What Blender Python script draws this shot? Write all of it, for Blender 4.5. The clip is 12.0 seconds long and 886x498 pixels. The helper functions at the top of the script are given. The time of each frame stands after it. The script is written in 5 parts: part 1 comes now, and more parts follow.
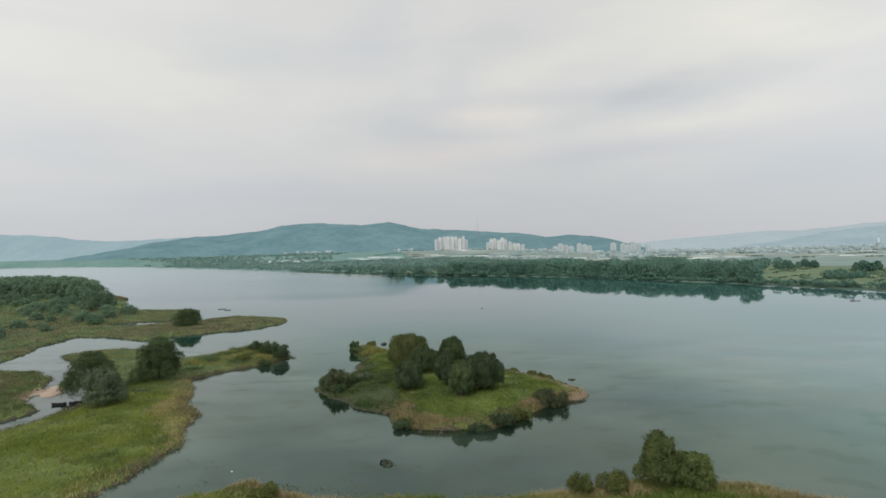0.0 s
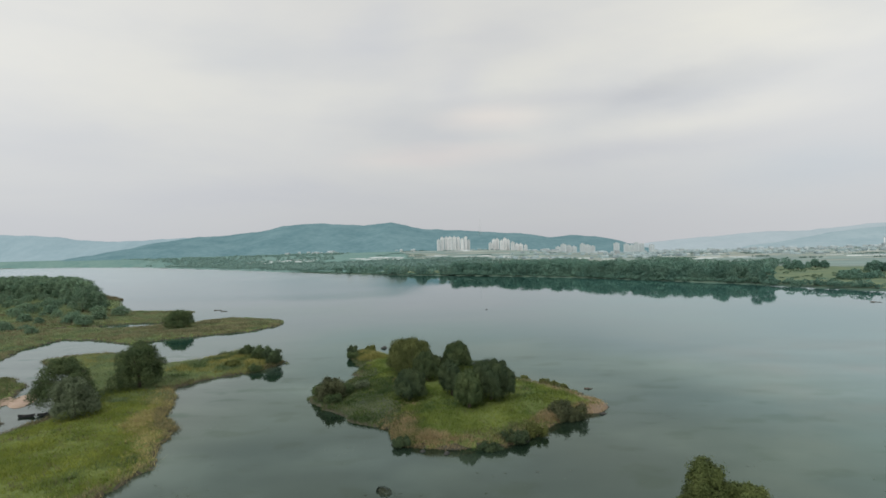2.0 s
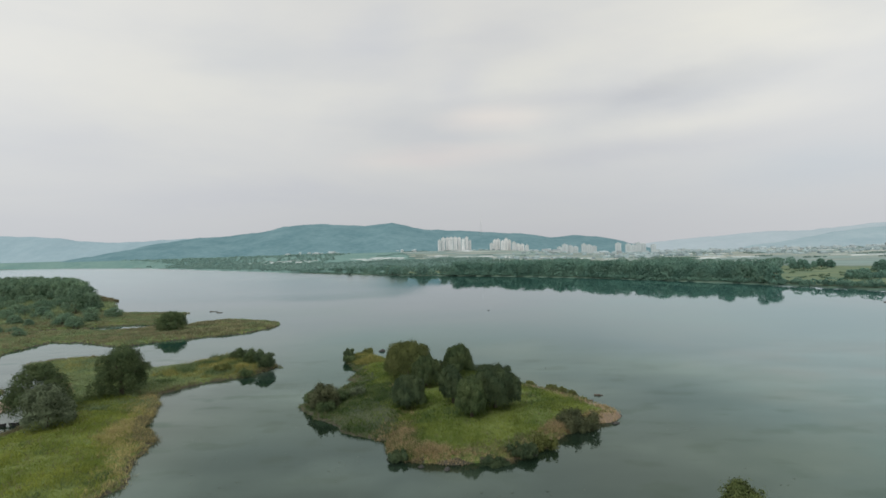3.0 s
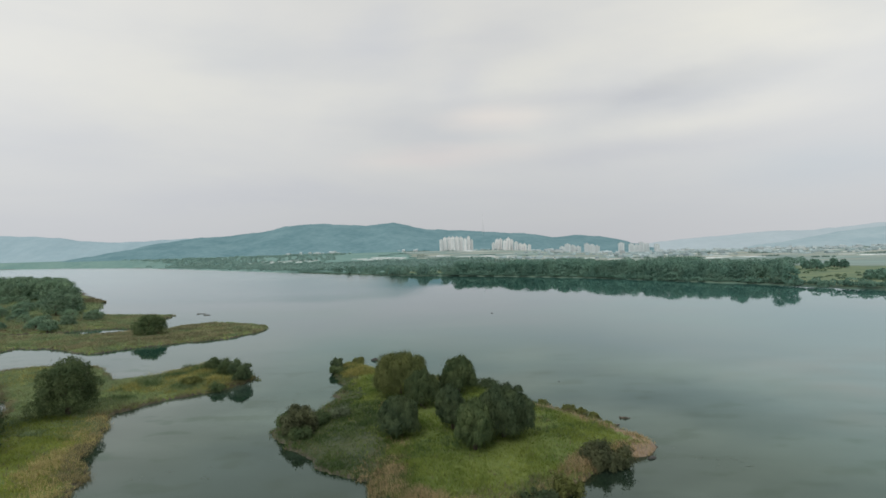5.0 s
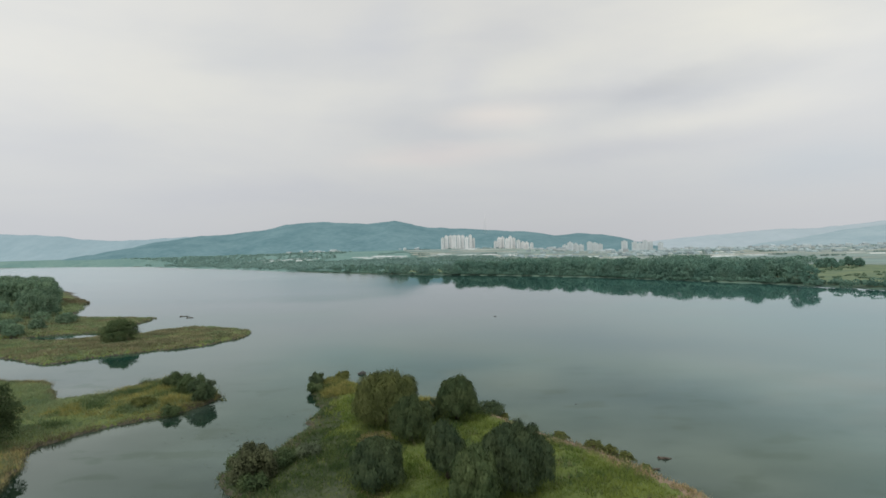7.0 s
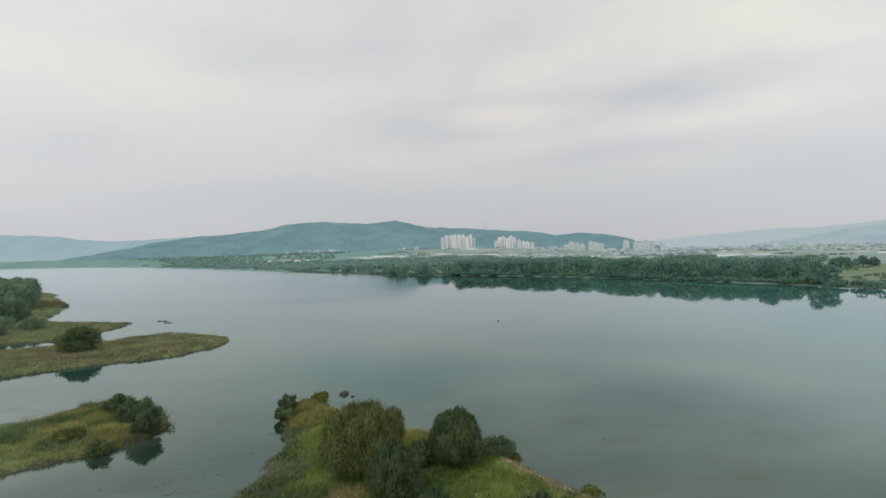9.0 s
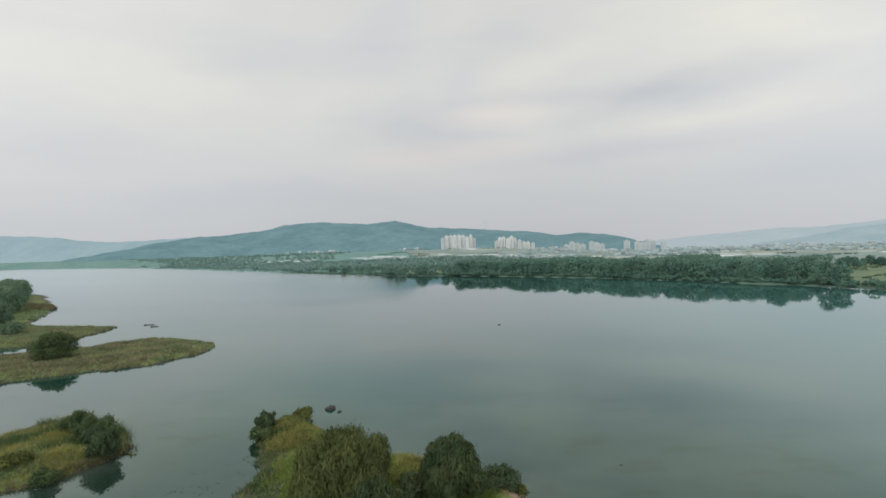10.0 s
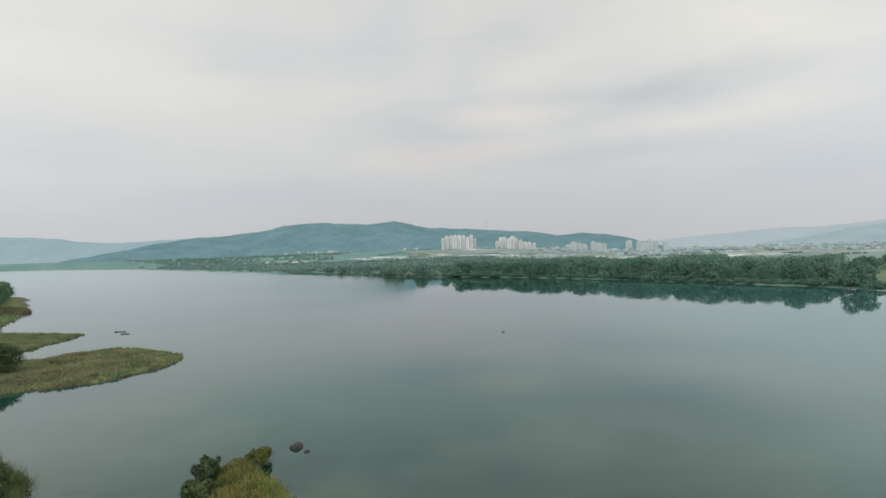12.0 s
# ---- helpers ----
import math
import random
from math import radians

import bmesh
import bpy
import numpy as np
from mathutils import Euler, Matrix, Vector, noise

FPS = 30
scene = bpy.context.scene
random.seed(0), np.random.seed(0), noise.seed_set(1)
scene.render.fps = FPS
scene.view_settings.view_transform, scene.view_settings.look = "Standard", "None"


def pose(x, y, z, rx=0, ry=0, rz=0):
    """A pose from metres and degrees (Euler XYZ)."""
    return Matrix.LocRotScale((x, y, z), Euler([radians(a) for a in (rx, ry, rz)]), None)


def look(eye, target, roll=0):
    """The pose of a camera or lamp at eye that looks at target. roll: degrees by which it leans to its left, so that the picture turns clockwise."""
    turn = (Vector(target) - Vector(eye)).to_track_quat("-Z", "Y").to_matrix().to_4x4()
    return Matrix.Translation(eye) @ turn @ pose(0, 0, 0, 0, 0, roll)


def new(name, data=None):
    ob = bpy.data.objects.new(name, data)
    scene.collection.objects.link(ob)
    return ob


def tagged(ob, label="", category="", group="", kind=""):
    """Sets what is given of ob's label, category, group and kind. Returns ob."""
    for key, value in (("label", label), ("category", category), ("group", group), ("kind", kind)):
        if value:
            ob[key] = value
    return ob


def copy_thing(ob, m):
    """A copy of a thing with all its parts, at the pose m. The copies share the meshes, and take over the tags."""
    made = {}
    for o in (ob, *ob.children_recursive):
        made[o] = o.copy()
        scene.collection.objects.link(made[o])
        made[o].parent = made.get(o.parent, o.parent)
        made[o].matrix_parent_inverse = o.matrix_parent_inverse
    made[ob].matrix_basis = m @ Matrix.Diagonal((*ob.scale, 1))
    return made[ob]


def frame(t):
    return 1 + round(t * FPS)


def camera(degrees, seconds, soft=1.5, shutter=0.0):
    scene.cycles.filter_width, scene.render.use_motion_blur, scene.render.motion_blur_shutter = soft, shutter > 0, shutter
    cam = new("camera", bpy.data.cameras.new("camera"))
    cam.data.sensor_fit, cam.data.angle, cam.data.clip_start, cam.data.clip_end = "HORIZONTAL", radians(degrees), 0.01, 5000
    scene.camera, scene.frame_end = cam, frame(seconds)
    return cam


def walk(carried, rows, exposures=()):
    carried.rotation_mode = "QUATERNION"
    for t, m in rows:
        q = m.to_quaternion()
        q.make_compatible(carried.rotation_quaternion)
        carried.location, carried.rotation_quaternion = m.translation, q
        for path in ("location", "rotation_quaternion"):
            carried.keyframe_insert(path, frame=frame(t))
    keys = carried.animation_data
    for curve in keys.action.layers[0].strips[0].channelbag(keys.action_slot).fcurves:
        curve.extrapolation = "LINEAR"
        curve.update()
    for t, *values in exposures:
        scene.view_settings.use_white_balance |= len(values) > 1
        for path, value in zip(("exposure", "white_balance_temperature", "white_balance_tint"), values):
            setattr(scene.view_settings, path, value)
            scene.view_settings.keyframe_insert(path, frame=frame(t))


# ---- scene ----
cam = camera(79.8, 12.0, soft=1.65)
PATH = [
    (0, (1.128, 2.572, 33.402), (1.045, 4.57, 33.411), -1.4),
    (0.5, (0.756, 4.538, 33.222), (0.674, 6.536, 33.234), -1.4),
    (1, (0.562, 7.209, 33.095), (0.475, 9.207, 33.107), -1.3),
    (1.5, (0.41, 10.126, 32.899), (0.321, 12.124, 32.911), -1.4),
    (2, (0.106, 13.777, 32.681), (0.015, 15.775, 32.692), -1.4),
    (2.5, (-0.075, 17.712, 32.369), (-0.168, 19.71, 32.382), -1.5),
    (3, (-0.075, 21.309, 32.083), (-0.17, 23.307, 32.096), -1.5),
    (5, (-0.208, 39.035, 31.473), (-0.31, 41.033, 31.486), -1.5),
    (5.5, (-0.156, 43.788, 31.49), (-0.26, 45.785, 31.501), -1.5),
    (6, (-0.142, 48.753, 31.515), (-0.247, 50.75, 31.524), -1.5),
    (6.5, (-0.089, 53.527, 31.39), (-0.196, 55.525, 31.398), -1.5),
    (7, (0.009, 58.98, 31.392), (-0.1, 60.977, 31.399), -1.5),
    (9, (-0.308, 79.881, 30.916), (-0.418, 81.878, 30.923), -1.6),
    (9.5, (-0.196, 85.102, 30.918), (-0.307, 87.099, 30.925), -1.6),
    (10, (0.01, 90.411, 30.917), (-0.101, 92.408, 30.925), -1.7),
    (10.5, (0.065, 95.79, 30.922), (-0.048, 97.786, 30.929), -1.7),
    (11, (0.081, 101.029, 30.855), (-0.032, 103.026, 30.862), -1.7),
    (11.5, (0.07, 106.266, 30.678), (-0.043, 108.262, 30.686), -1.8),
    (12, (-0.168, 111.806, 30.494), (-0.281, 113.803, 30.504), -1.8),
]
walk(cam, [(t, look(eye, target, roll)) for t, eye, target, roll in PATH])

# ---- world, sun, exposure ----
SUN_AZ, SUN_EL = 200.0, 48.0
world = bpy.data.worlds.new("overcast_sky")
scene.world = world
world.use_nodes = True


CLOUDS = (
    (0.41, 0.295, 0.34, 0.065, 11, (0.865, 0.88, 0.915)), (0.36, 0.300, 0.16, 0.030, 16, (0.93, 0.935, 0.95)), (0.14, 0.285, 0.32, 0.034, 2, (0.92, 0.925, 0.955)),
    (-0.09, 0.230, 0.24, 0.085, -4, (0.88, 0.895, 0.935)), (-0.16, 0.42, 0.16, 0.10, 20, (0.92, 0.935, 0.98)), (-0.02, 0.31, 0.10, 0.06, 30, (0.95, 0.955, 0.985)),
    (0.06, 0.40, 0.15, 0.10, 0, (0.935, 0.94, 0.965)), (-0.06, 0.182, 0.26, 0.034, 2, (1.09, 1.03, 1.01)), (0.04, 0.250, 0.16, 0.040, 4, (1.09, 1.04, 1.02)),
    (0.50, 0.395, 0.38, 0.095, 10, (1.08, 1.065, 1.02)), (0.48, 0.240, 0.36, 0.050, 6, (1.08, 1.065, 1.03)), (-0.62, 0.30, 0.45, 0.22, 0, (0.975, 0.975, 0.97)),
    (0.28, 0.185, 0.36, 0.038, 5, (0.93, 0.935, 0.965)), (-0.42, 0.12, 0.40, 0.05, 2, (0.955, 0.96, 0.985)), (0.66, 0.14, 0.30, 0.07, 4, (0.95, 0.98, 1.0)),
    (-0.42, 0.40, 0.22, 0.10, -12, (0.955, 0.965, 0.98)), (0.74, 0.46, 0.20, 0.08, 8, (0.94, 0.95, 0.965)),
)


def build_sky(nt):
    """A pale overcast: a physical sky seen through a thick layer of drifting cloud."""
    nt.nodes.clear()
    N, L = nt.nodes.new, nt.links.new
    out, bg = N("ShaderNodeOutputWorld"), N("ShaderNodeBackground")
    sky = N("ShaderNodeTexSky")
    sky.sky_type = "NISHITA"
    sky.sun_disc = False
    sky.sun_elevation, sky.sun_rotation = radians(SUN_EL), radians(SUN_AZ)
    sky.altitude, sky.dust_density = 50, 3.0
    tc, sep = N("ShaderNodeTexCoord"), N("ShaderNodeSeparateXYZ")
    L(tc.outputs["Generated"], sep.inputs[0])
    # flatten the cloud deck towards the horizon: direction / (height + c)
    add = N("ShaderNodeMath"); add.operation = "ADD"; add.inputs[1].default_value = 0.16
    mx = N("ShaderNodeMath"); mx.operation = "MAXIMUM"; mx.inputs[1].default_value = 0.0
    L(sep.outputs["Z"], mx.inputs[0]); L(mx.outputs[0], add.inputs[0])
    dx = N("ShaderNodeMath"); dx.operation = "DIVIDE"
    dy = N("ShaderNodeMath"); dy.operation = "DIVIDE"
    L(sep.outputs["X"], dx.inputs[0]); L(add.outputs[0], dx.inputs[1])
    L(sep.outputs["Y"], dy.inputs[0]); L(add.outputs[0], dy.inputs[1])
    comb = N("ShaderNodeCombineXYZ")
    L(dx.outputs[0], comb.inputs[0]); L(dy.outputs[0], comb.inputs[1])
    n1 = N("ShaderNodeTexNoise"); n1.inputs["Scale"].default_value = 0.62
    n1.inputs["Detail"].default_value = 6; n1.inputs["Roughness"].default_value = 0.58
    n1.inputs["Distortion"].default_value = 0.3
    L(comb.outputs[0], n1.inputs["Vector"])
    cl = N("ShaderNodeValToRGB")
    cl.color_ramp.elements[0].position, cl.color_ramp.elements[1].position = 0.36, 0.66
    cl.color_ramp.elements[0].color = (0.685, 0.69, 0.685, 1)
    cl.color_ramp.elements[1].color = (0.765, 0.76, 0.71, 1)
    L(n1.outputs["Fac"], cl.inputs[0])
    # long thin streaks lying level across the valley
    ay = N("ShaderNodeMath"); ay.operation = "MULTIPLY"; ay.inputs[1].default_value = 9.0
    L(sep.outputs["Z"], ay.inputs[0])
    tilt = N("ShaderNodeMath"); tilt.operation = "MULTIPLY_ADD"; tilt.inputs[1].default_value = -0.35
    L(sep.outputs["X"], tilt.inputs[0]); L(ay.outputs[0], tilt.inputs[2])
    az = N("ShaderNodeMath"); az.operation = "MULTIPLY"; az.inputs[1].default_value = 1.7
    L(sep.outputs["X"], az.inputs[0])
    c2 = N("ShaderNodeCombineXYZ")
    L(az.outputs[0], c2.inputs[0]); L(tilt.outputs[0], c2.inputs[1]); L(sep.outputs["Y"], c2.inputs[2])
    n2 = N("ShaderNodeTexNoise"); n2.inputs["Scale"].default_value = 1.0
    n2.inputs["Detail"].default_value = 4; n2.inputs["Roughness"].default_value = 0.5
    L(c2.outputs[0], n2.inputs["Vector"])
    s2 = N("ShaderNodeMapRange"); s2.interpolation_type = "SMOOTHSTEP"
    s2.inputs["From Min"].default_value, s2.inputs["From Max"].default_value = 0.36, 0.60
    L(n2.outputs["Fac"], s2.inputs["Value"])
    stk = N("ShaderNodeMix"); stk.data_type = "RGBA"
    stk.inputs["A"].default_value, stk.inputs["B"].default_value = (0.96, 0.965, 0.98, 1), (1.015, 1.01, 1.0, 1)
    L(s2.outputs[0], stk.inputs["Factor"])
    strk = N("ShaderNodeMix"); strk.data_type = "RGBA"; strk.blend_type = "MULTIPLY"; strk.inputs["Factor"].default_value = 1.0
    L(cl.outputs[0], strk.inputs["A"]); L(stk.outputs["Result"], strk.inputs["B"])
    # murkier, mauve-grey veil low over the horizon
    hz = N("ShaderNodeMapRange"); hz.interpolation_type = "SMOOTHSTEP"
    hz.inputs["From Min"].default_value, hz.inputs["From Max"].default_value = 0.0, 0.30
    hz.inputs["To Min"].default_value, hz.inputs["To Max"].default_value = 0.92, 0.0
    L(sep.outputs["Z"], hz.inputs["Value"])
    mix = N("ShaderNodeMix"); mix.data_type = "RGBA"
    L(hz.outputs[0], mix.inputs["Factor"]); L(strk.outputs["Result"], mix.inputs["A"])
    mix.inputs["B"].default_value = (0.515, 0.53, 0.56, 1)
    # thinner, brighter cloud to both sides of the valley
    ax = N("ShaderNodeMath"); ax.operation = "ABSOLUTE"; L(sep.outputs["X"], ax.inputs[0])
    br = N("ShaderNodeMapRange"); br.interpolation_type = "SMOOTHSTEP"
    br.inputs["From Min"].default_value, br.inputs["From Max"].default_value = 0.1, 0.75
    br.inputs["To Min"].default_value, br.inputs["To Max"].default_value = 1.0, 1.13
    L(ax.outputs[0], br.inputs["Value"])
    sd = N("ShaderNodeVectorMath"); sd.operation = "SCALE"
    L(mix.outputs["Result"], sd.inputs[0]); L(br.outputs[0], sd.inputs["Scale"])
    # the larger clouds over the valley: (east, height, half width, half height, tilt, tint), in the plane one unit ahead
    front = N("ShaderNodeMath"); front.operation = "MAXIMUM"; front.inputs[1].default_value = 0.05
    L(sep.outputs["Y"], front.inputs[0])
    fx = N("ShaderNodeMath"); fx.operation = "DIVIDE"; L(sep.outputs["X"], fx.inputs[0]); L(front.outputs[0], fx.inputs[1])
    fz = N("ShaderNodeMath"); fz.operation = "DIVIDE"; L(sep.outputs["Z"], fz.inputs[0]); L(front.outputs[0], fz.inputs[1])
    plane = N("ShaderNodeCombineXYZ"); L(fx.outputs[0], plane.inputs[0]); L(fz.outputs[0], plane.inputs[1])
    wn = N("ShaderNodeTexNoise"); wn.inputs["Scale"].default_value = 7.0; wn.inputs["Detail"].default_value = 7; wn.inputs["Roughness"].default_value = 0.6
    wm = N("ShaderNodeMapping"); wm.inputs["Scale"].default_value = (0.5, 1.4, 1)
    L(plane.outputs[0], wm.inputs["Vector"]); L(wm.outputs[0], wn.inputs["Vector"])
    wc = N("ShaderNodeVectorMath"); wc.operation = "MULTIPLY_ADD"
    wc.inputs[1].default_value, wc.inputs[2].default_value = (0.16, 0.05, 0), (-0.08, -0.025, 0)
    L(wn.outputs["Color"], wc.inputs[0])
    warped = N("ShaderNodeVectorMath"); L(plane.outputs[0], warped.inputs[0]); L(wc.outputs[0], warped.inputs[1])
    clouds = sd.outputs[0]
    for ex, ez, rx, rz, tilt_deg, tint in CLOUDS:
        mp = N("ShaderNodeMapping"); mp.vector_type = "TEXTURE"
        mp.inputs["Location"].default_value, mp.inputs["Rotation"].default_value, mp.inputs["Scale"].default_value = (ex, ez, 0), (0, 0, radians(tilt_deg)), (rx, rz, 1)
        gr = N("ShaderNodeTexGradient"); gr.gradient_type = "SPHERICAL"
        L(warped.outputs[0], mp.inputs["Vector"]); L(mp.outputs[0], gr.inputs["Vector"])
        sm = N("ShaderNodeMapRange"); sm.interpolation_type = "SMOOTHSTEP"
        L(gr.outputs["Fac"], sm.inputs["Value"])
        cm = N("ShaderNodeMix"); cm.data_type = "RGBA"; cm.blend_type = "MULTIPLY"
        L(sm.outputs[0], cm.inputs["Factor"]); L(clouds, cm.inputs["A"]); cm.inputs["B"].default_value = (*tint, 1)
        clouds = cm.outputs["Result"]
    # the thin share of open sky
    sc = N("ShaderNodeMix"); sc.data_type = "RGBA"; sc.blend_type = "MULTIPLY"
    sc.inputs["Factor"].default_value = 1.0
    sc.inputs["B"].default_value = (0.10, 0.10, 0.10, 1)
    L(sky.outputs[0], sc.inputs["A"])
    fin = N("ShaderNodeMix"); fin.data_type = "RGBA"; fin.inputs["Factor"].default_value = 0.93
    L(sc.outputs["Result"], fin.inputs["A"]); L(clouds, fin.inputs["B"])
    L(fin.outputs["Result"], bg.inputs["Color"])
    bg.inputs["Strength"].default_value = 1.0
    L(bg.outputs[0], out.inputs["Surface"])


build_sky(world.node_tree)
sun = new("sun", bpy.data.lights.new("sun", "SUN"))
sun.data.energy, sun.data.angle, sun.data.color = 1.2, radians(25), (1.0, 0.96, 0.9)
sun.matrix_world = look((math.sin(radians(SUN_AZ)) * 100, math.cos(radians(SUN_AZ)) * 100, 100 * math.tan(radians(SUN_EL))), (0, 0, 0))
scene.view_settings.exposure = 0.0


# ---- materials ----
def material(name, low, high, scale=1.0, fine=8.0, rough=0.85, bump=0.0, metal=0.0, island=0.0, per_object=0.0, detail=4.0, spec=0.3, broad=0.55):
    """Two colours blended by a broad and a fine noise in metres, with relief; island and per_object: spread of brightness from piece to piece."""
    m = bpy.data.materials.new(name)
    m.use_nodes = True
    nt = m.node_tree
    N, L = nt.nodes.new, nt.links.new
    bsdf = nt.nodes["Principled BSDF"]
    geo = N("ShaderNodeNewGeometry")
    a, b = N("ShaderNodeTexNoise"), N("ShaderNodeTexNoise")
    a.inputs["Scale"].default_value, a.inputs["Detail"].default_value = scale, detail
    b.inputs["Scale"].default_value, b.inputs["Detail"].default_value = fine, 3.0
    L(geo.outputs["Position"], a.inputs["Vector"]); L(geo.outputs["Position"], b.inputs["Vector"])
    mixf = N("ShaderNodeMath"); mixf.operation = "MULTIPLY_ADD"
    mixf.inputs[1].default_value, mixf.inputs[2].default_value = 1 - broad, 0.0
    L(b.outputs["Fac"], mixf.inputs[0])
    summ = N("ShaderNodeMath"); summ.operation = "MULTIPLY_ADD"; summ.inputs[1].default_value = broad
    L(a.outputs["Fac"], summ.inputs[0]); L(mixf.outputs[0], summ.inputs[2])
    ramp = N("ShaderNodeValToRGB")
    ramp.color_ramp.elements[0].position, ramp.color_ramp.elements[1].position = 0.36, 0.64
    ramp.color_ramp.elements[0].color, ramp.color_ramp.elements[1].color = (*low, 1), (*high, 1)
    L(summ.outputs[0], ramp.inputs[0])
    col = ramp.outputs[0]
    for amount, source in ((island, geo.outputs["Random Per Island"]), (per_object, None)):
        if amount:
            if source is None:
                source = N("ShaderNodeObjectInfo").outputs["Random"]
            mr = N("ShaderNodeMapRange")
            mr.inputs["To Min"].default_value, mr.inputs["To Max"].default_value = 1 - amount, 1 + amount
            L(source, mr.inputs["Value"])
            mul = N("ShaderNodeVectorMath"); mul.operation = "SCALE"
            L(col, mul.inputs[0]); L(mr.outputs[0], mul.inputs["Scale"])
            col = mul.outputs[0]
    L(col, bsdf.inputs["Base Color"])
    bsdf.inputs["Roughness"].default_value = rough
    bsdf.inputs["Metallic"].default_value = metal
    bsdf.inputs["Specular IOR Level"].default_value = spec
    if bump:
        bp = N("ShaderNodeBump")
        bp.inputs["Strength"].default_value, bp.inputs["Distance"].default_value = 0.8, bump
        L(b.outputs["Fac"], bp.inputs["Height"]); L(bp.outputs[0], bsdf.inputs["Normal"])
    return m


def translucent(m, share=0.4):
    """Lets light pass through thin leaves and blades."""
    nt = m.node_tree
    bsdf = nt.nodes["Principled BSDF"]
    out = nt.nodes["Material Output"]
    tr, mix = nt.nodes.new("ShaderNodeBsdfTranslucent"), nt.nodes.new("ShaderNodeMixShader")
    mix.inputs[0].default_value = share
    source = bsdf.inputs["Base Color"].links[0].from_socket
    nt.links.new(source, tr.inputs["Color"])
    nt.links.new(bsdf.outputs[0], mix.inputs[1])
    nt.links.new(tr.outputs[0], mix.inputs[2])
    nt.links.new(mix.outputs[0], out.inputs["Surface"])
    return m


def leaf_material(name, low, high, scale=0.35, island=0.17):
    return translucent(material(name, low, high, scale=scale, fine=3.0, rough=0.65, island=island, per_object=0.12, spec=0.2))


def water_material():
    """Calm river: a dim murky body under a blue-green gloss, sky reflections painted into both, weed showing darkly in
    the shallows, breeze-ruffled up the valley.
    """
    m = bpy.data.materials.new("river_water")
    m.use_nodes = True
    nt = m.node_tree
    N, L = nt.nodes.new, nt.links.new
    nt.nodes.remove(nt.nodes["Principled BSDF"])
    geo = N("ShaderNodeNewGeometry")
    sep = N("ShaderNodeSeparateXYZ"); L(geo.outputs["Position"], sep.inputs[0])

    def noise_at(scale, detail, stretch=(1, 1, 1)):
        mp = N("ShaderNodeMapping"); mp.inputs["Scale"].default_value = stretch
        L(geo.outputs["Position"], mp.inputs["Vector"])
        n = N("ShaderNodeTexNoise")
        n.inputs["Scale"].default_value, n.inputs["Detail"].default_value = scale, detail
        L(mp.outputs[0], n.inputs["Vector"])
        return n.outputs["Fac"]

    def ranged(value, low, high, to_low=0.0, to_high=1.0):
        r = N("ShaderNodeMapRange"); r.interpolation_type = "SMOOTHSTEP"
        r.inputs["From Min"].default_value, r.inputs["From Max"].default_value = low, high
        r.inputs["To Min"].default_value, r.inputs["To Max"].default_value = to_low, to_high
        L(value, r.inputs["Value"])
        return r.outputs[0]

    def calc(op, a, b):
        n = N("ShaderNodeMath"); n.operation = op
        for k, v in enumerate((a, b)):
            if isinstance(v, (int, float)):
                n.inputs[k].default_value = v
            else:
                L(v, n.inputs[k])
        return n.outputs[0]

    def blend(fac, a, b):
        n = N("ShaderNodeMix"); n.data_type = "RGBA"
        L(fac, n.inputs["Factor"])
        for key, v in (("A", a), ("B", b)):
            if isinstance(v, tuple):
                n.inputs[key].default_value = (*v, 1)
            else:
                L(v, n.inputs[key])
        return n.outputs["Result"]

    ruffled = calc("MULTIPLY", ranged(calc("SUBTRACT", calc("MULTIPLY", sep.outputs["X"], -1), calc("MULTIPLY", sep.outputs["Y"], 0.15)), -70, 45), ranged(sep.outputs["Y"], 330, 480))
    east = calc("MAXIMUM", calc("SUBTRACT", sep.outputs["X"], 20), 0)
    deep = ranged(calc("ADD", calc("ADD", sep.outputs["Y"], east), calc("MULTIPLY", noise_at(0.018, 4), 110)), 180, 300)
    weed = ranged(noise_at(0.16, 5, (0.6, 1.0, 1.0)), 0.54, 0.66)
    weed = calc("MULTIPLY", weed, calc("SUBTRACT", 1.0, ranged(calc("ADD", sep.outputs["Y"], east), 120, 240)))
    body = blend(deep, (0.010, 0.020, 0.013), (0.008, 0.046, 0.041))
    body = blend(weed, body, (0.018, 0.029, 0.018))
    # Paler body to the east stands in for brighter sky reflection.
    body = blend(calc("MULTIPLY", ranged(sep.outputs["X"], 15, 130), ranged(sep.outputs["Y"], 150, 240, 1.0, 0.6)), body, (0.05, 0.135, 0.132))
    # Pale cloud reflections painted into the body as fixed patches.
    cloud_mottle = ranged(noise_at(0.04, 5, (0.8, 1.0, 1.0)), 0.46, 0.66)
    body = blend(calc("MULTIPLY", cloud_mottle, ranged(sep.outputs["Y"], 165, 235, 0.7, 0.15)), body, (0.058, 0.082, 0.066))
    # Painted sky reflection: teal near, lilac far upriver, brighter to east and west.
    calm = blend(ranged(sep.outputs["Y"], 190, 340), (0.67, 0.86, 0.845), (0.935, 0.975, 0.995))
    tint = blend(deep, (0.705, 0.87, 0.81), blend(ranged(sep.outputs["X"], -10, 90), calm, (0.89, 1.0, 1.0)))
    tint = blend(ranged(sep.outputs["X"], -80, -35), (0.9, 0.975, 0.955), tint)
    # Cloud reflections painted into the gloss tint as long streaks.
    cloud_streak = ranged(noise_at(0.007, 3, (0.6, 1.0, 1.0)), 0.38, 0.64)
    tint = blend(calc("MULTIPLY", cloud_streak, ranged(sep.outputs["Y"], 190, 340, 0.2, 0.7)), tint, (0.94, 0.98, 1.0))
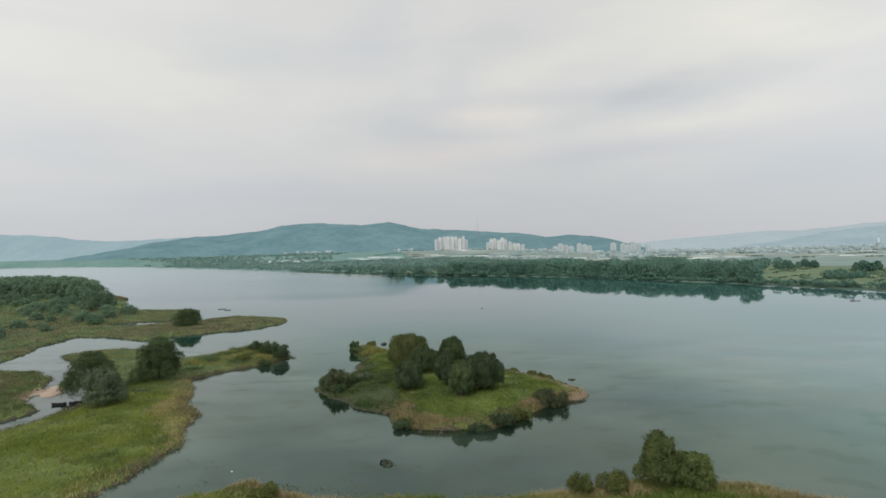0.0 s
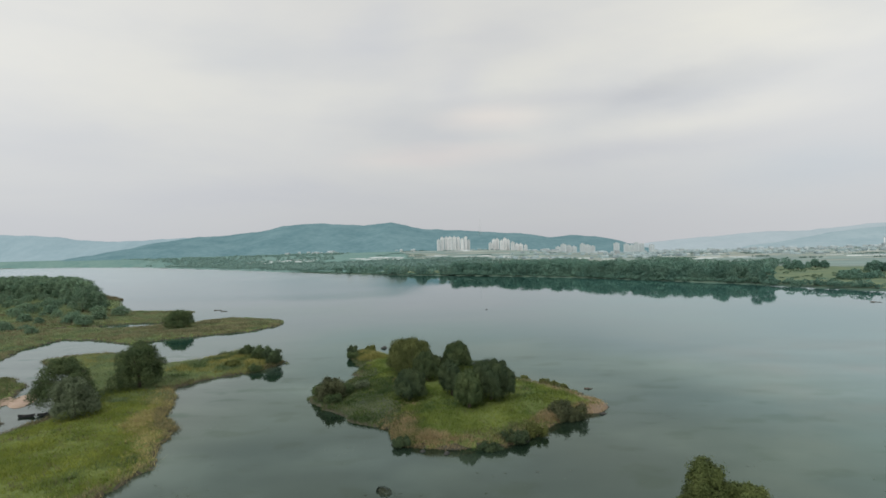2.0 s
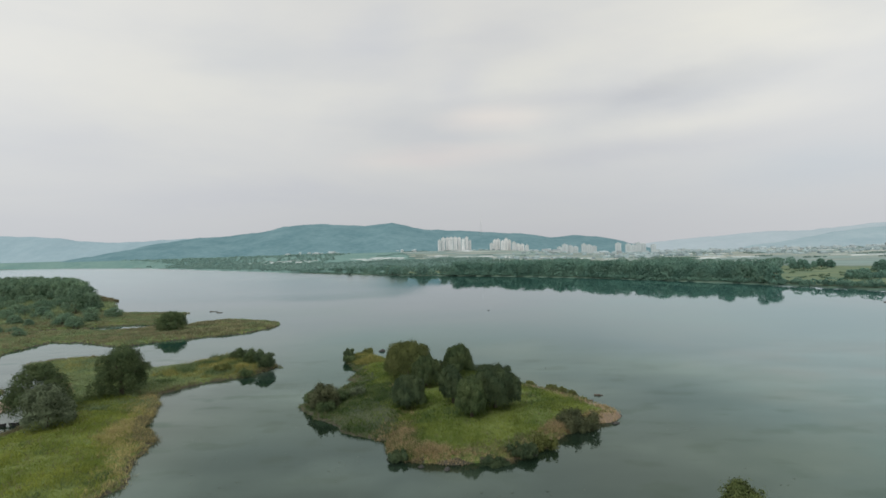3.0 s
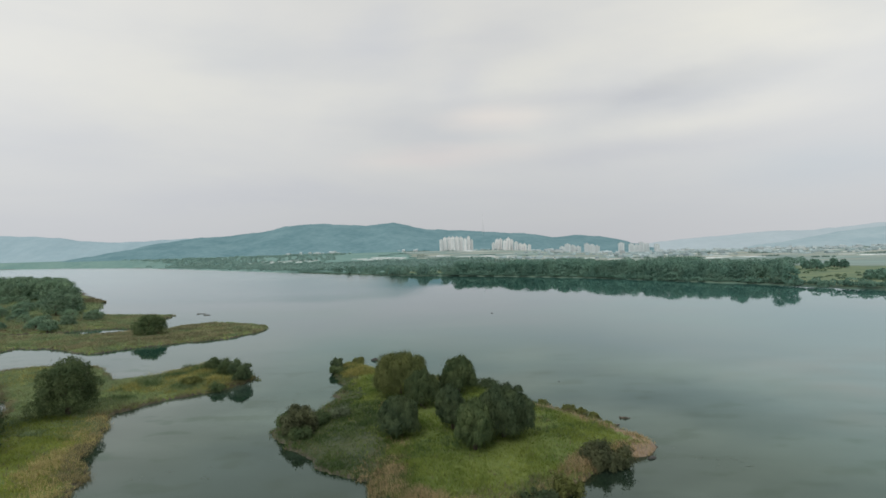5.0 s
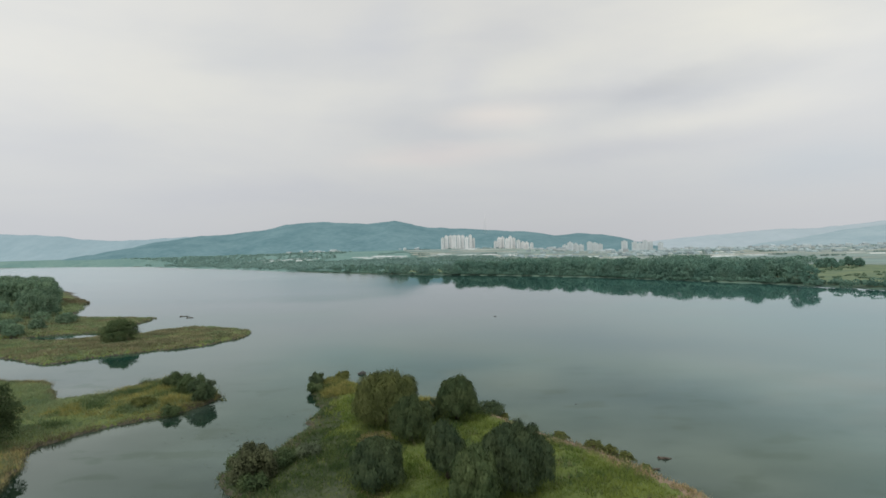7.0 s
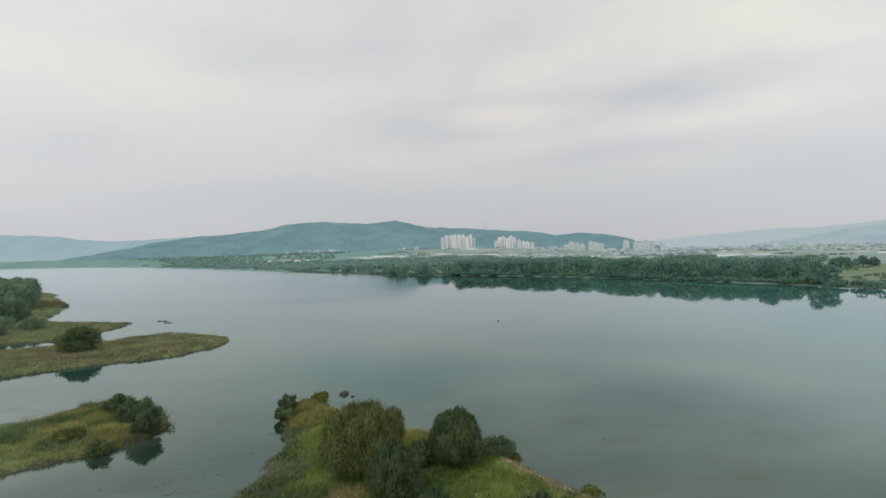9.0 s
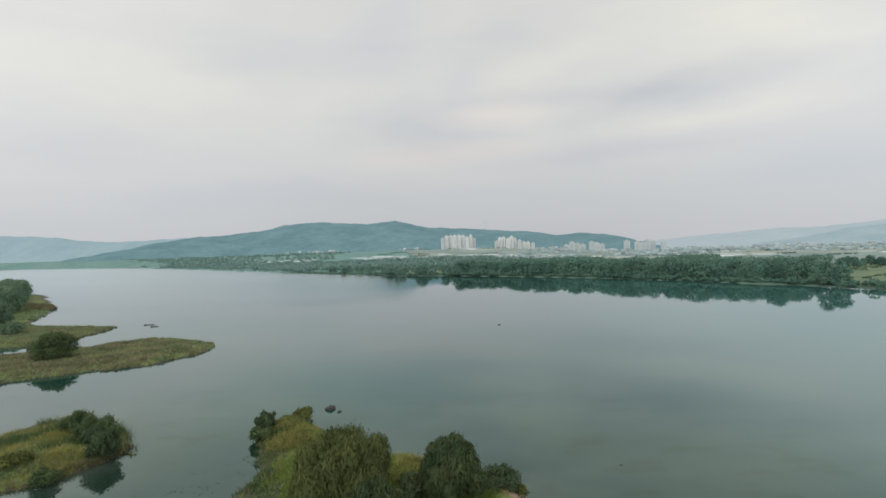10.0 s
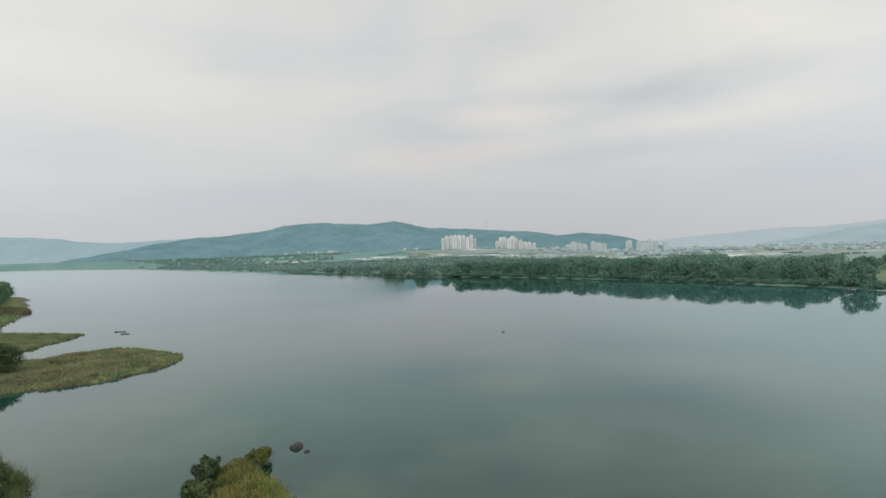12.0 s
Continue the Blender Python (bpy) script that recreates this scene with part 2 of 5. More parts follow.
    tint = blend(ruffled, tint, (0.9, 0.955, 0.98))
    tint = blend(weed, tint, (0.62, 0.76, 0.70))
    mottle = N("ShaderNodeVectorMath"); mottle.operation = "SCALE"
    L(tint, mottle.inputs[0]); L(calc("ADD", 1.0, calc("MULTIPLY", ranged(noise_at(0.07, 6, (0.55, 1.0, 1.0)), 0.3, 0.7, -0.07, 0.07), ranged(sep.outputs["Y"], 130, 230, 1.0, 0.08))), mottle.inputs["Scale"])
    tint = mottle.outputs[0]
    rough = calc("ADD", ranged(noise_at(0.008, 3), 0.4, 0.65, 0.004, 0.02), calc("MULTIPLY", ruffled, 0.18))
    bp = N("ShaderNodeBump")
    bp.inputs["Strength"].default_value, bp.inputs["Distance"].default_value = 0.35, 0.012
    L(noise_at(0.9, 3), bp.inputs["Height"])
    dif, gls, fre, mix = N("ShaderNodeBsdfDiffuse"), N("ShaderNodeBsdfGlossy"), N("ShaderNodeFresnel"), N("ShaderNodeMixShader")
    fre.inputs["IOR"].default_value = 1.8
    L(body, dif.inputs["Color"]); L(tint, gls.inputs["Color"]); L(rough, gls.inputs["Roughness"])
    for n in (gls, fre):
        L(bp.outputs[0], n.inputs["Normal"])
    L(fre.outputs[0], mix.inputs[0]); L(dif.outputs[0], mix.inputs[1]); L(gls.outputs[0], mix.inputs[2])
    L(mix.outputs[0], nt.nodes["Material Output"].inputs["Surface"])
    return m


def plain_material():
    """The cultivated plain: strips of paddy, dry stubble and bare plots, long across the valley."""
    m = bpy.data.materials.new("paddy_plain")
    m.use_nodes = True
    nt = m.node_tree
    N, L = nt.nodes.new, nt.links.new
    bsdf = nt.nodes["Principled BSDF"]
    geo = N("ShaderNodeNewGeometry")
    mp = N("ShaderNodeMapping")
    mp.inputs["Rotation"].default_value = (0, 0, radians(-8))
    mp.inputs["Scale"].default_value = (0.005, 0.026, 0.0)
    L(geo.outputs["Position"], mp.inputs["Vector"])
    vo = N("ShaderNodeTexVoronoi"); vo.distance = "CHEBYCHEV"; vo.inputs["Scale"].default_value = 1.0
    L(mp.outputs[0], vo.inputs["Vector"])
    sp = N("ShaderNodeSeparateColor"); L(vo.outputs["Color"], sp.inputs[0])
    ramp = N("ShaderNodeValToRGB")
    cr = ramp.color_ramp
    cr.interpolation = "CONSTANT"
    # Plot colours carry distance haze: bluish and low in contrast.
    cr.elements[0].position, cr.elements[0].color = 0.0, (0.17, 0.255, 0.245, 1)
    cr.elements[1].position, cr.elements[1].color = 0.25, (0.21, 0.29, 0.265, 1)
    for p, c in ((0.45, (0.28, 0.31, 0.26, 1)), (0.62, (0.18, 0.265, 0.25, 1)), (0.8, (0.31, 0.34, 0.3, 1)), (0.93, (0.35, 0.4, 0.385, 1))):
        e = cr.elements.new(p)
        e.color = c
    L(sp.outputs[0], ramp.inputs[0])
    nz = N("ShaderNodeTexNoise"); nz.inputs["Scale"].default_value = 1.0; nz.inputs["Detail"].default_value = 5
    m2 = N("ShaderNodeMapping"); m2.inputs["Scale"].default_value = (0.006, 0.03, 0.0)
    L(geo.outputs["Position"], m2.inputs["Vector"]); L(m2.outputs[0], nz.inputs["Vector"])
    mr = N("ShaderNodeMapRange"); mr.inputs["From Min"].default_value, mr.inputs["From Max"].default_value = 0.3, 0.7
    mr.inputs["To Min"].default_value, mr.inputs["To Max"].default_value = 0.7, 1.3
    L(nz.outputs["Fac"], mr.inputs["Value"])
    mul = N("ShaderNodeVectorMath"); mul.operation = "SCALE"
    L(ramp.outputs[0], mul.inputs[0]); L(mr.outputs[0], mul.inputs["Scale"])
    L(mul.outputs[0], bsdf.inputs["Base Color"])
    bsdf.inputs["Roughness"].default_value = 0.9
    return m


M_WATER = water_material()
M_MUD = material("wet_bank_earth", (0.05, 0.048, 0.037), (0.118, 0.107, 0.083), scale=0.5, fine=4, bump=0.08)
M_TURF = material("meadow_turf", (0.085, 0.13, 0.035), (0.165, 0.205, 0.06), scale=0.14, fine=1.6, bump=0.10)
M_WETTURF = material("sodden_turf", (0.035, 0.055, 0.026), (0.08, 0.095, 0.045), scale=0.2, fine=1.6, bump=0.08, rough=0.6)
M_PLAIN = plain_material()
# Haze over the far ground is mixed into these three colours.
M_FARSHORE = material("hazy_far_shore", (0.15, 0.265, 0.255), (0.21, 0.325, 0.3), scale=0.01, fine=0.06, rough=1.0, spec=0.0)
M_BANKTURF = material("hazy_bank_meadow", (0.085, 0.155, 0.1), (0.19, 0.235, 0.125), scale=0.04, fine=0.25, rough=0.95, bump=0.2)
M_BANKEDGE = material("hazy_damp_bank_edge", (0.07, 0.135, 0.105), (0.125, 0.19, 0.14), scale=0.08, fine=0.5, rough=0.9)
M_EARTH = material("bare_reddish_earth", (0.165, 0.125, 0.09), (0.31, 0.24, 0.172), scale=0.5, fine=4, bump=0.06)
M_SAND = material("pale_river_sand", (0.36, 0.27, 0.21), (0.47, 0.37, 0.30), scale=0.6, fine=6, bump=0.02)
M_GRASS = translucent(material("meadow_grass", (0.145, 0.205, 0.04), (0.295, 0.34, 0.07), scale=0.10, fine=0.9, rough=0.7, island=0.14, broad=0.72))
M_DARKGRASS = translucent(material("marsh_grass", (0.07, 0.122, 0.048), (0.145, 0.195, 0.07), scale=0.12, fine=0.9, rough=0.7, island=0.14, broad=0.72))
M_REED = translucent(material("dry_reed", (0.135, 0.13, 0.075), (0.26, 0.24, 0.142), scale=0.25, fine=1.2, rough=0.8, island=0.14, broad=0.72))
M_ISLEGRASS = translucent(material("island_meadow_grass", (0.1, 0.165, 0.034), (0.245, 0.3, 0.066), scale=0.12, fine=0.9, rough=0.7, island=0.14, broad=0.72))
M_MARSH = translucent(material("wet_marsh_grass", (0.052, 0.098, 0.03), (0.112, 0.162, 0.05), scale=0.2, fine=0.9, rough=0.7, island=0.14, broad=0.72))
M_STRAW = translucent(material("straw_grass", (0.29, 0.23, 0.125), (0.49, 0.395, 0.23), scale=0.2, fine=1.2, rough=0.8, island=0.14, broad=0.72))
M_SEDGE = translucent(material("tan_sedge", (0.33, 0.29, 0.125), (0.52, 0.45, 0.215), scale=0.3, fine=1.2, rough=0.8, island=0.14, broad=0.72))
M_PALEREED = translucent(material("pale_reeds", (0.15, 0.162, 0.095), (0.32, 0.3, 0.18), scale=0.15, fine=1.0, rough=0.8, island=0.14, broad=0.72))
# Haze over the marsh is lifted into this grass colour.
M_HAZEGRASS = translucent(material("hazy_marsh_grass", (0.145, 0.215, 0.115), (0.28, 0.345, 0.175), scale=0.12, fine=0.9, rough=0.7, island=0.14, broad=0.72))
M_YELLOW = translucent(material("yellowing_grass", (0.2, 0.205, 0.06), (0.37, 0.345, 0.12), scale=0.3, fine=1.2, rough=0.8, island=0.14, broad=0.72))
M_BARK = material("grey_brown_bark", (0.06, 0.05, 0.04), (0.15, 0.125, 0.10), scale=3, fine=14, bump=0.03)
M_WILLOW = leaf_material("willow_leaves", (0.07, 0.118, 0.055), (0.145, 0.195, 0.085))
M_OLIVE = leaf_material("olive_willow_leaves", (0.1, 0.13, 0.042), (0.215, 0.24, 0.078))
M_GREYLEAF = leaf_material("grey_willow_leaves", (0.12, 0.165, 0.105), (0.225, 0.28, 0.165))
M_ISLEWILLOW = leaf_material("island_willow_leaves", (0.088, 0.12, 0.045), (0.185, 0.212, 0.078), island=0.11)
M_DARKLEAF = leaf_material("dark_leaves", (0.056, 0.097, 0.055), (0.122, 0.17, 0.082))
M_POPLAR = leaf_material("poplar_leaves", (0.1, 0.145, 0.052), (0.215, 0.262, 0.092))
M_BROWNLEAF = leaf_material("brown_green_leaves", (0.07, 0.09, 0.05), (0.15, 0.168, 0.09))
# Distance haze is mixed into these four leaf colours, stronger farther off.
M_BANKLIGHT = leaf_material("hazy_pale_bank_leaves", (0.12, 0.215, 0.15), (0.2, 0.295, 0.185), scale=0.06, island=0.07)
M_BANKLEAF = leaf_material("hazy_far_bank_leaves", (0.115, 0.245, 0.205), (0.195, 0.33, 0.25), scale=0.05, island=0.06)
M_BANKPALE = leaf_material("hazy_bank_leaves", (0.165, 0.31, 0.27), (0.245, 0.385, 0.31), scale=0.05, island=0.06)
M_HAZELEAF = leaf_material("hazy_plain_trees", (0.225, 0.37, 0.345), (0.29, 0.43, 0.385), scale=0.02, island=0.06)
M_FORESTLEAF = leaf_material("grove_leaves", (0.115, 0.21, 0.145), (0.225, 0.335, 0.21), scale=0.12)
M_WEED = material("water_weed", (0.035, 0.052, 0.036), (0.075, 0.09, 0.055), scale=0.3, fine=2.5, rough=0.6, island=0.3)
M_ROCK = material("dark_wet_stone", (0.022, 0.024, 0.024), (0.07, 0.07, 0.066), scale=1.5, fine=9, bump=0.04, rough=0.6)
M_WOOD = material("weathered_driftwood", (0.05, 0.04, 0.035), (0.14, 0.115, 0.09), scale=2.5, fine=10, bump=0.02)
M_BOAT = material("dark_tarred_hull", (0.012, 0.013, 0.015), (0.035, 0.037, 0.04), scale=2.0, fine=12, rough=0.5)
M_BOATIN = material("worn_boat_planks", (0.06, 0.05, 0.04), (0.13, 0.11, 0.09), scale=2.0, fine=12, rough=0.7)
M_LITTER = material("white_plastic", (0.62, 0.62, 0.60), (0.80, 0.80, 0.78), scale=4, fine=20, rough=0.4)
# Distance haze is mixed into the hill colours, paler for farther ranges.
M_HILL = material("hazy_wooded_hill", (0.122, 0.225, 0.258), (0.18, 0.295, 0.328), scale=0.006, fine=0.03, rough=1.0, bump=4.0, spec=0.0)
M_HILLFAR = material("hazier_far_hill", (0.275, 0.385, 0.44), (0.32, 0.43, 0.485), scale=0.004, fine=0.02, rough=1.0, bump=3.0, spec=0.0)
M_HILLFAINT = material("hazy_faint_hill", (0.37, 0.455, 0.505), (0.41, 0.49, 0.54), scale=0.004, fine=0.02, rough=1.0, bump=3.0, spec=0.0)
M_HILLRIGHT = material("hazy_pale_hill", (0.29, 0.395, 0.445), (0.35, 0.45, 0.495), scale=0.004, fine=0.02, rough=1.0, bump=3.0, spec=0.0)
M_TOWER = material("white_tower_render", (0.72, 0.745, 0.755), (0.82, 0.835, 0.84), scale=0.05, fine=0.4, rough=0.8, per_object=0.05)
M_TOWERGREY = material("grey_tower_render", (0.58, 0.62, 0.63), (0.68, 0.71, 0.72), scale=0.05, fine=0.4, rough=0.8, per_object=0.05)
# Haze veiling the far blocks is put into this paler render.
M_TOWERDIM = material("hazy_block_render", (0.54, 0.61, 0.635), (0.62, 0.675, 0.695), scale=0.05, fine=0.4, rough=0.8, per_object=0.08)
M_TOWERROOF = material("grey_roof_slab", (0.40, 0.42, 0.43), (0.50, 0.52, 0.52), scale=0.1, fine=0.8, rough=0.9)
M_GLASS = material("grey_window_band", (0.4, 0.46, 0.49), (0.5, 0.55, 0.58), scale=0.1, fine=0.5, rough=0.3)
M_FILM = material("greenhouse_film", (0.4, 0.47, 0.48), (0.6, 0.65, 0.65), scale=0.05, fine=0.5, rough=0.5, per_object=0.3)
# House and town colours hold the haze: bluish and paler.
M_WALL = material("hazy_house_wall", (0.4, 0.46, 0.48), (0.52, 0.57, 0.58), scale=0.1, fine=1, rough=0.9, per_object=0.25)
M_ROOF = material("hazy_house_roof", (0.3, 0.38, 0.41), (0.4, 0.47, 0.5), scale=0.1, fine=1, rough=0.8, per_object=0.3)
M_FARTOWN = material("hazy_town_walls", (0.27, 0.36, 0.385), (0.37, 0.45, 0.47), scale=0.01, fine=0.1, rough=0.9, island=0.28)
M_STEEL = material("pale_galvanised_steel", (0.62, 0.65, 0.67), (0.70, 0.72, 0.73), scale=0.5, fine=3, rough=0.6, metal=0.2)


# ---- land and water ----
ISLAND = ((-33, 165), (-39.5, 184), (-37.5, 190), (-32, 190.5), (-25, 179), (-14, 171), (1, 164), (9, 152), (18, 142), (24, 134), (30, 124), (26, 119),
          (20, 118), (13, 109), (8, 104), (-2, 100), (-13, 102), (-15, 111), (-22, 115), (-31, 123), (-38, 132), (-31, 151))
FIELD = ((-51, 75), (-50, 84), (-48, 93), (-53, 104), (-55, 111), (-63, 122), (-67, 131), (-74, 141), (-72, 149), (-66, 156), (-60.5, 162), (-57.5, 168),
         (-57, 175), (-63, 183), (-70, 187.5), (-79, 194), (-83, 187), (-85, 177), (-93, 174), (-101, 182), (-110, 189), (-132, 193), (-141, 181), (-120, 165), (-103, 150),
         (-92, 134), (-88, 120), (-91, 104), (-130, 78), (-130, 20), (-53, 20))
WESTLAND = ((-230, 150), (-138, 158), (-126, 157), (-115, 146), (-107, 132), (-101, 122), (-94, 117), (-94, 109), (-140, 84), (-230, 84))
POINT = ((-90, 271), (-94, 277), (-110, 287), (-125, 293), (-136, 281), (-146, 271), (-158, 285), (-160, 300), (-166, 328), (-190, 333), (-215, 338),
         (-226, 350), (-262, 402), (-300, 452), (-345, 505), (-400, 570), (-520, 640), (-900, 700), (-900, 172), (-152, 171), (-165, 202), (-168, 226), (-153, 224), (-131, 212), (-122, 221),
         (-112, 231), (-95, 240), (-90, 254), (-88, 263))
NEARBANK = ((-40, 74), (-31, 78.5), (-21, 75.5), (-9, 74.5), (5, 74), (12, 75), (19, 77.5), (27, 80.5), (37, 79.5), (44, 75.5), (52, 71), (70, 63), (140, 40), (140, -120),
            (-140, -120), (-140, 10), (-45, 12))
ISLET = ((-272, 412), (-290, 425), (-312, 445), (-330, 455), (-322, 463), (-300, 452), (-280, 432))
FARBANK = ((520, -200), (340, 235), (292, 325), (274, 366), (256, 402), (238, 436), (214, 482), (184, 520), (118, 616), (55, 676), (-18, 730), (-100, 785),
           (-170, 850), (-275, 955), (-500, 1215), (-860, 1600), (-1300, 2080), (-2060, 2620), (-5000, 3300), (-5000, 5200), (5200, 5200), (5200, -200))


def polygon_depth(px, py, poly):
    """How far points lie inside a closed outline, in metres; negative outside."""
    best = np.full(px.shape, 1e9)
    inside = np.zeros(px.shape, bool)
    n = len(poly)
    for i in range(n):
        (ax, ay), (bx, by) = poly[i], poly[(i + 1) % n]
        ex, ey = bx - ax, by - ay
        t = np.clip(((px - ax) * ex + (py - ay) * ey) / (ex * ex + ey * ey), 0, 1)
        best = np.minimum(best, np.hypot(px - ax - t * ex, py - ay - t * ey))
        if ay != by:
            cross = (ay > py) != (by > py)
            inside ^= cross & (px < (py - ay) * ex / ey + ax)
    return np.where(inside, best, -best)


def waves(px, py, size, seed, octaves=4):
    """Cheap smooth value noise on arrays, about -1 to 1."""
    rng = np.random.RandomState(seed)
    total, amp, norm = np.zeros(px.shape), 1.0, 0.0
    for k in range(octaves):
        lattice = rng.rand(64, 64) * 2 - 1
        ang = 0.6 + 1.3 * k
        u = (px * math.cos(ang) + py * math.sin(ang)) / size * 2 ** k + 17.3 * k
        v = (-px * math.sin(ang) + py * math.cos(ang)) / size * 2 ** k + 5.1 * k
        iu, iv = np.floor(u).astype(int), np.floor(v).astype(int)
        fu, fv = u - iu, v - iv
        fu, fv = fu * fu * (3 - 2 * fu), fv * fv * (3 - 2 * fv)
        a, b = lattice[iu % 64, iv % 64], lattice[(iu + 1) % 64, iv % 64]
        c, d = lattice[iu % 64, (iv + 1) % 64], lattice[(iu + 1) % 64, (iv + 1) % 64]
        total += amp * ((a * (1 - fu) + b * fu) * (1 - fv) + (c * (1 - fu) + d * fu) * fv)
        norm += amp
        amp *= 0.55
    return total / norm


def smooth(t):
    t = np.clip(t, 0, 1)
    return t * t * (3 - 2 * t)


def shore(px, py, outlines, ragged=2.0):
    d = np.full(px.shape, -1e9)
    for poly in outlines:
        d = np.maximum(d, polygon_depth(px, py, poly))
    return d + ragged * waves(px, py, 9.0, 3) + 0.8 * waves(px, py, 2.6, 5, 2) + np.where(py > 205, 1.6, 0.5) * waves(px, py, 5.0, 7, 3)


LANDS = (ISLAND, FIELD, WESTLAND, POINT, NEARBANK, ISLET)


def land_height(px, py):
    near = shore(px, py, LANDS)
    pond = 1 - np.hypot((px + 167) / 13.0, (py - 267) / 9.0)
    near = np.where(pond > -0.6, np.minimum(near, -pond * 6), near)
    run = np.clip(((px + 140) * -80 + (py - 276) * -20) / 6800, 0, 1)
    creek = 4.2 - 2.4 * run + 1.2 * waves(px, py, 12.0, 61, 2) - np.hypot(px + 140 + 80 * run, py - 276 + 20 * run)
    near = np.minimum(near, -creek * 1.2)
    bank = polygon_depth(px, py, FARBANK) + 6.0 * waves(px, py, 40.0, 8) + 1.2 * waves(px, py, 8.0, 9, 2)
    z = -1.4 + 1.95 * smooth((near + 1.6) / 3.4) + 0.5 * smooth((near - 2) / 10) + 0.16 * waves(px, py, 7.0, 21) * smooth(near / 4)
    isle = polygon_depth(px, py, ISLAND)
    z = z + 0.7 * smooth((isle - 0.6) / 2.2) * smooth((px + 0.3 * (py - 120) + 20) / 8)
    hollow = 1 - np.hypot((px + 31) / 9.0, (py - 152) / 15.0)
    z = np.where(hollow > 0, z - 0.75 * smooth(hollow * 2) * smooth(0.3 + 1.5 * waves(px, py, 5.0, 62)), z)
    bar = 1 - np.hypot(((px + 105) * 0.86 + (py - 134) * 0.5) / 4.0, ((py - 134) * 0.86 - (px + 105) * 0.5) / 9.0)
    z = np.maximum(z, -1.4 + 1.9 * smooth(bar * 2.2 + 0.25 * waves(px, py, 4.0, 52)))
    z2 = -1.4 + 2.4 * smooth((bank + 3) / 7) + 1.2 * smooth(bank / 60)
    rise = 26 * smooth((py - 1750) / 650) * smooth((700 - px) / 600) + 4 * smooth((py - 1500) / 900)
    rise = rise + 6.5 * smooth((bank - 120) / 700) * smooth((420 - px) / 500)
    z2 = z2 + np.where(bank > 60, rise + 0.8 * waves(px, py, 120.0, 31), 0)
    return np.maximum(z, z2)


def graded(start, stop, step, low, high, grow=1.16):
    core = list(np.arange(start, stop + step / 2, step))
    s, v, left = step, core[0], []
    while v > low:
        s = min(s * grow, 220)
        v -= s
        left.append(v)
    s, v = step, core[-1]
    while v < high:
        s = min(s * grow, 220)
        v += s
        core.append(v)
    return left[::-1] + core


def mesh_from(name, verts, faces_flat, counts, materials, slots=None, flat=False, normals=None):
    """A mesh from arrays: verts (n, 3), the corners of all faces in one row, and the corners of each face."""
    me = bpy.data.meshes.new(name)
    me.vertices.add(len(verts))
    me.vertices.foreach_set("co", np.asarray(verts, np.float32).ravel())
    me.loops.add(len(faces_flat))
    me.loops.foreach_set("vertex_index", np.asarray(faces_flat, np.int32))
    me.polygons.add(len(counts))
    counts = np.asarray(counts, np.int32)
    me.polygons.foreach_set("loop_start", np.concatenate(([0], np.cumsum(counts)[:-1])).astype(np.int32))
    for m in materials:
        me.materials.append(m)
    if slots is not None:
        me.polygons.foreach_set("material_index", np.asarray(slots, np.int32))
    me.polygons.foreach_set("use_smooth", np.full(len(counts), not flat))
    me.update(calc_edges=True)
    me.validate()
    if normals is not None:
        me.polygons.foreach_set("use_smooth", np.full(len(counts), True))
        me.normals_split_custom_set_from_vertices(np.asarray(normals, np.float32).tolist())
    return me


def sheet(xs, ys):
    X, Y = np.meshgrid(np.array(xs), np.array(ys))
    nx, ny = len(xs), len(ys)
    idx = np.arange(nx * ny).reshape(ny, nx)
    quads = np.stack((idx[:-1, :-1], idx[:-1, 1:], idx[1:, 1:], idx[1:, :-1]), -1).reshape(-1, 4)
    return X, Y, quads


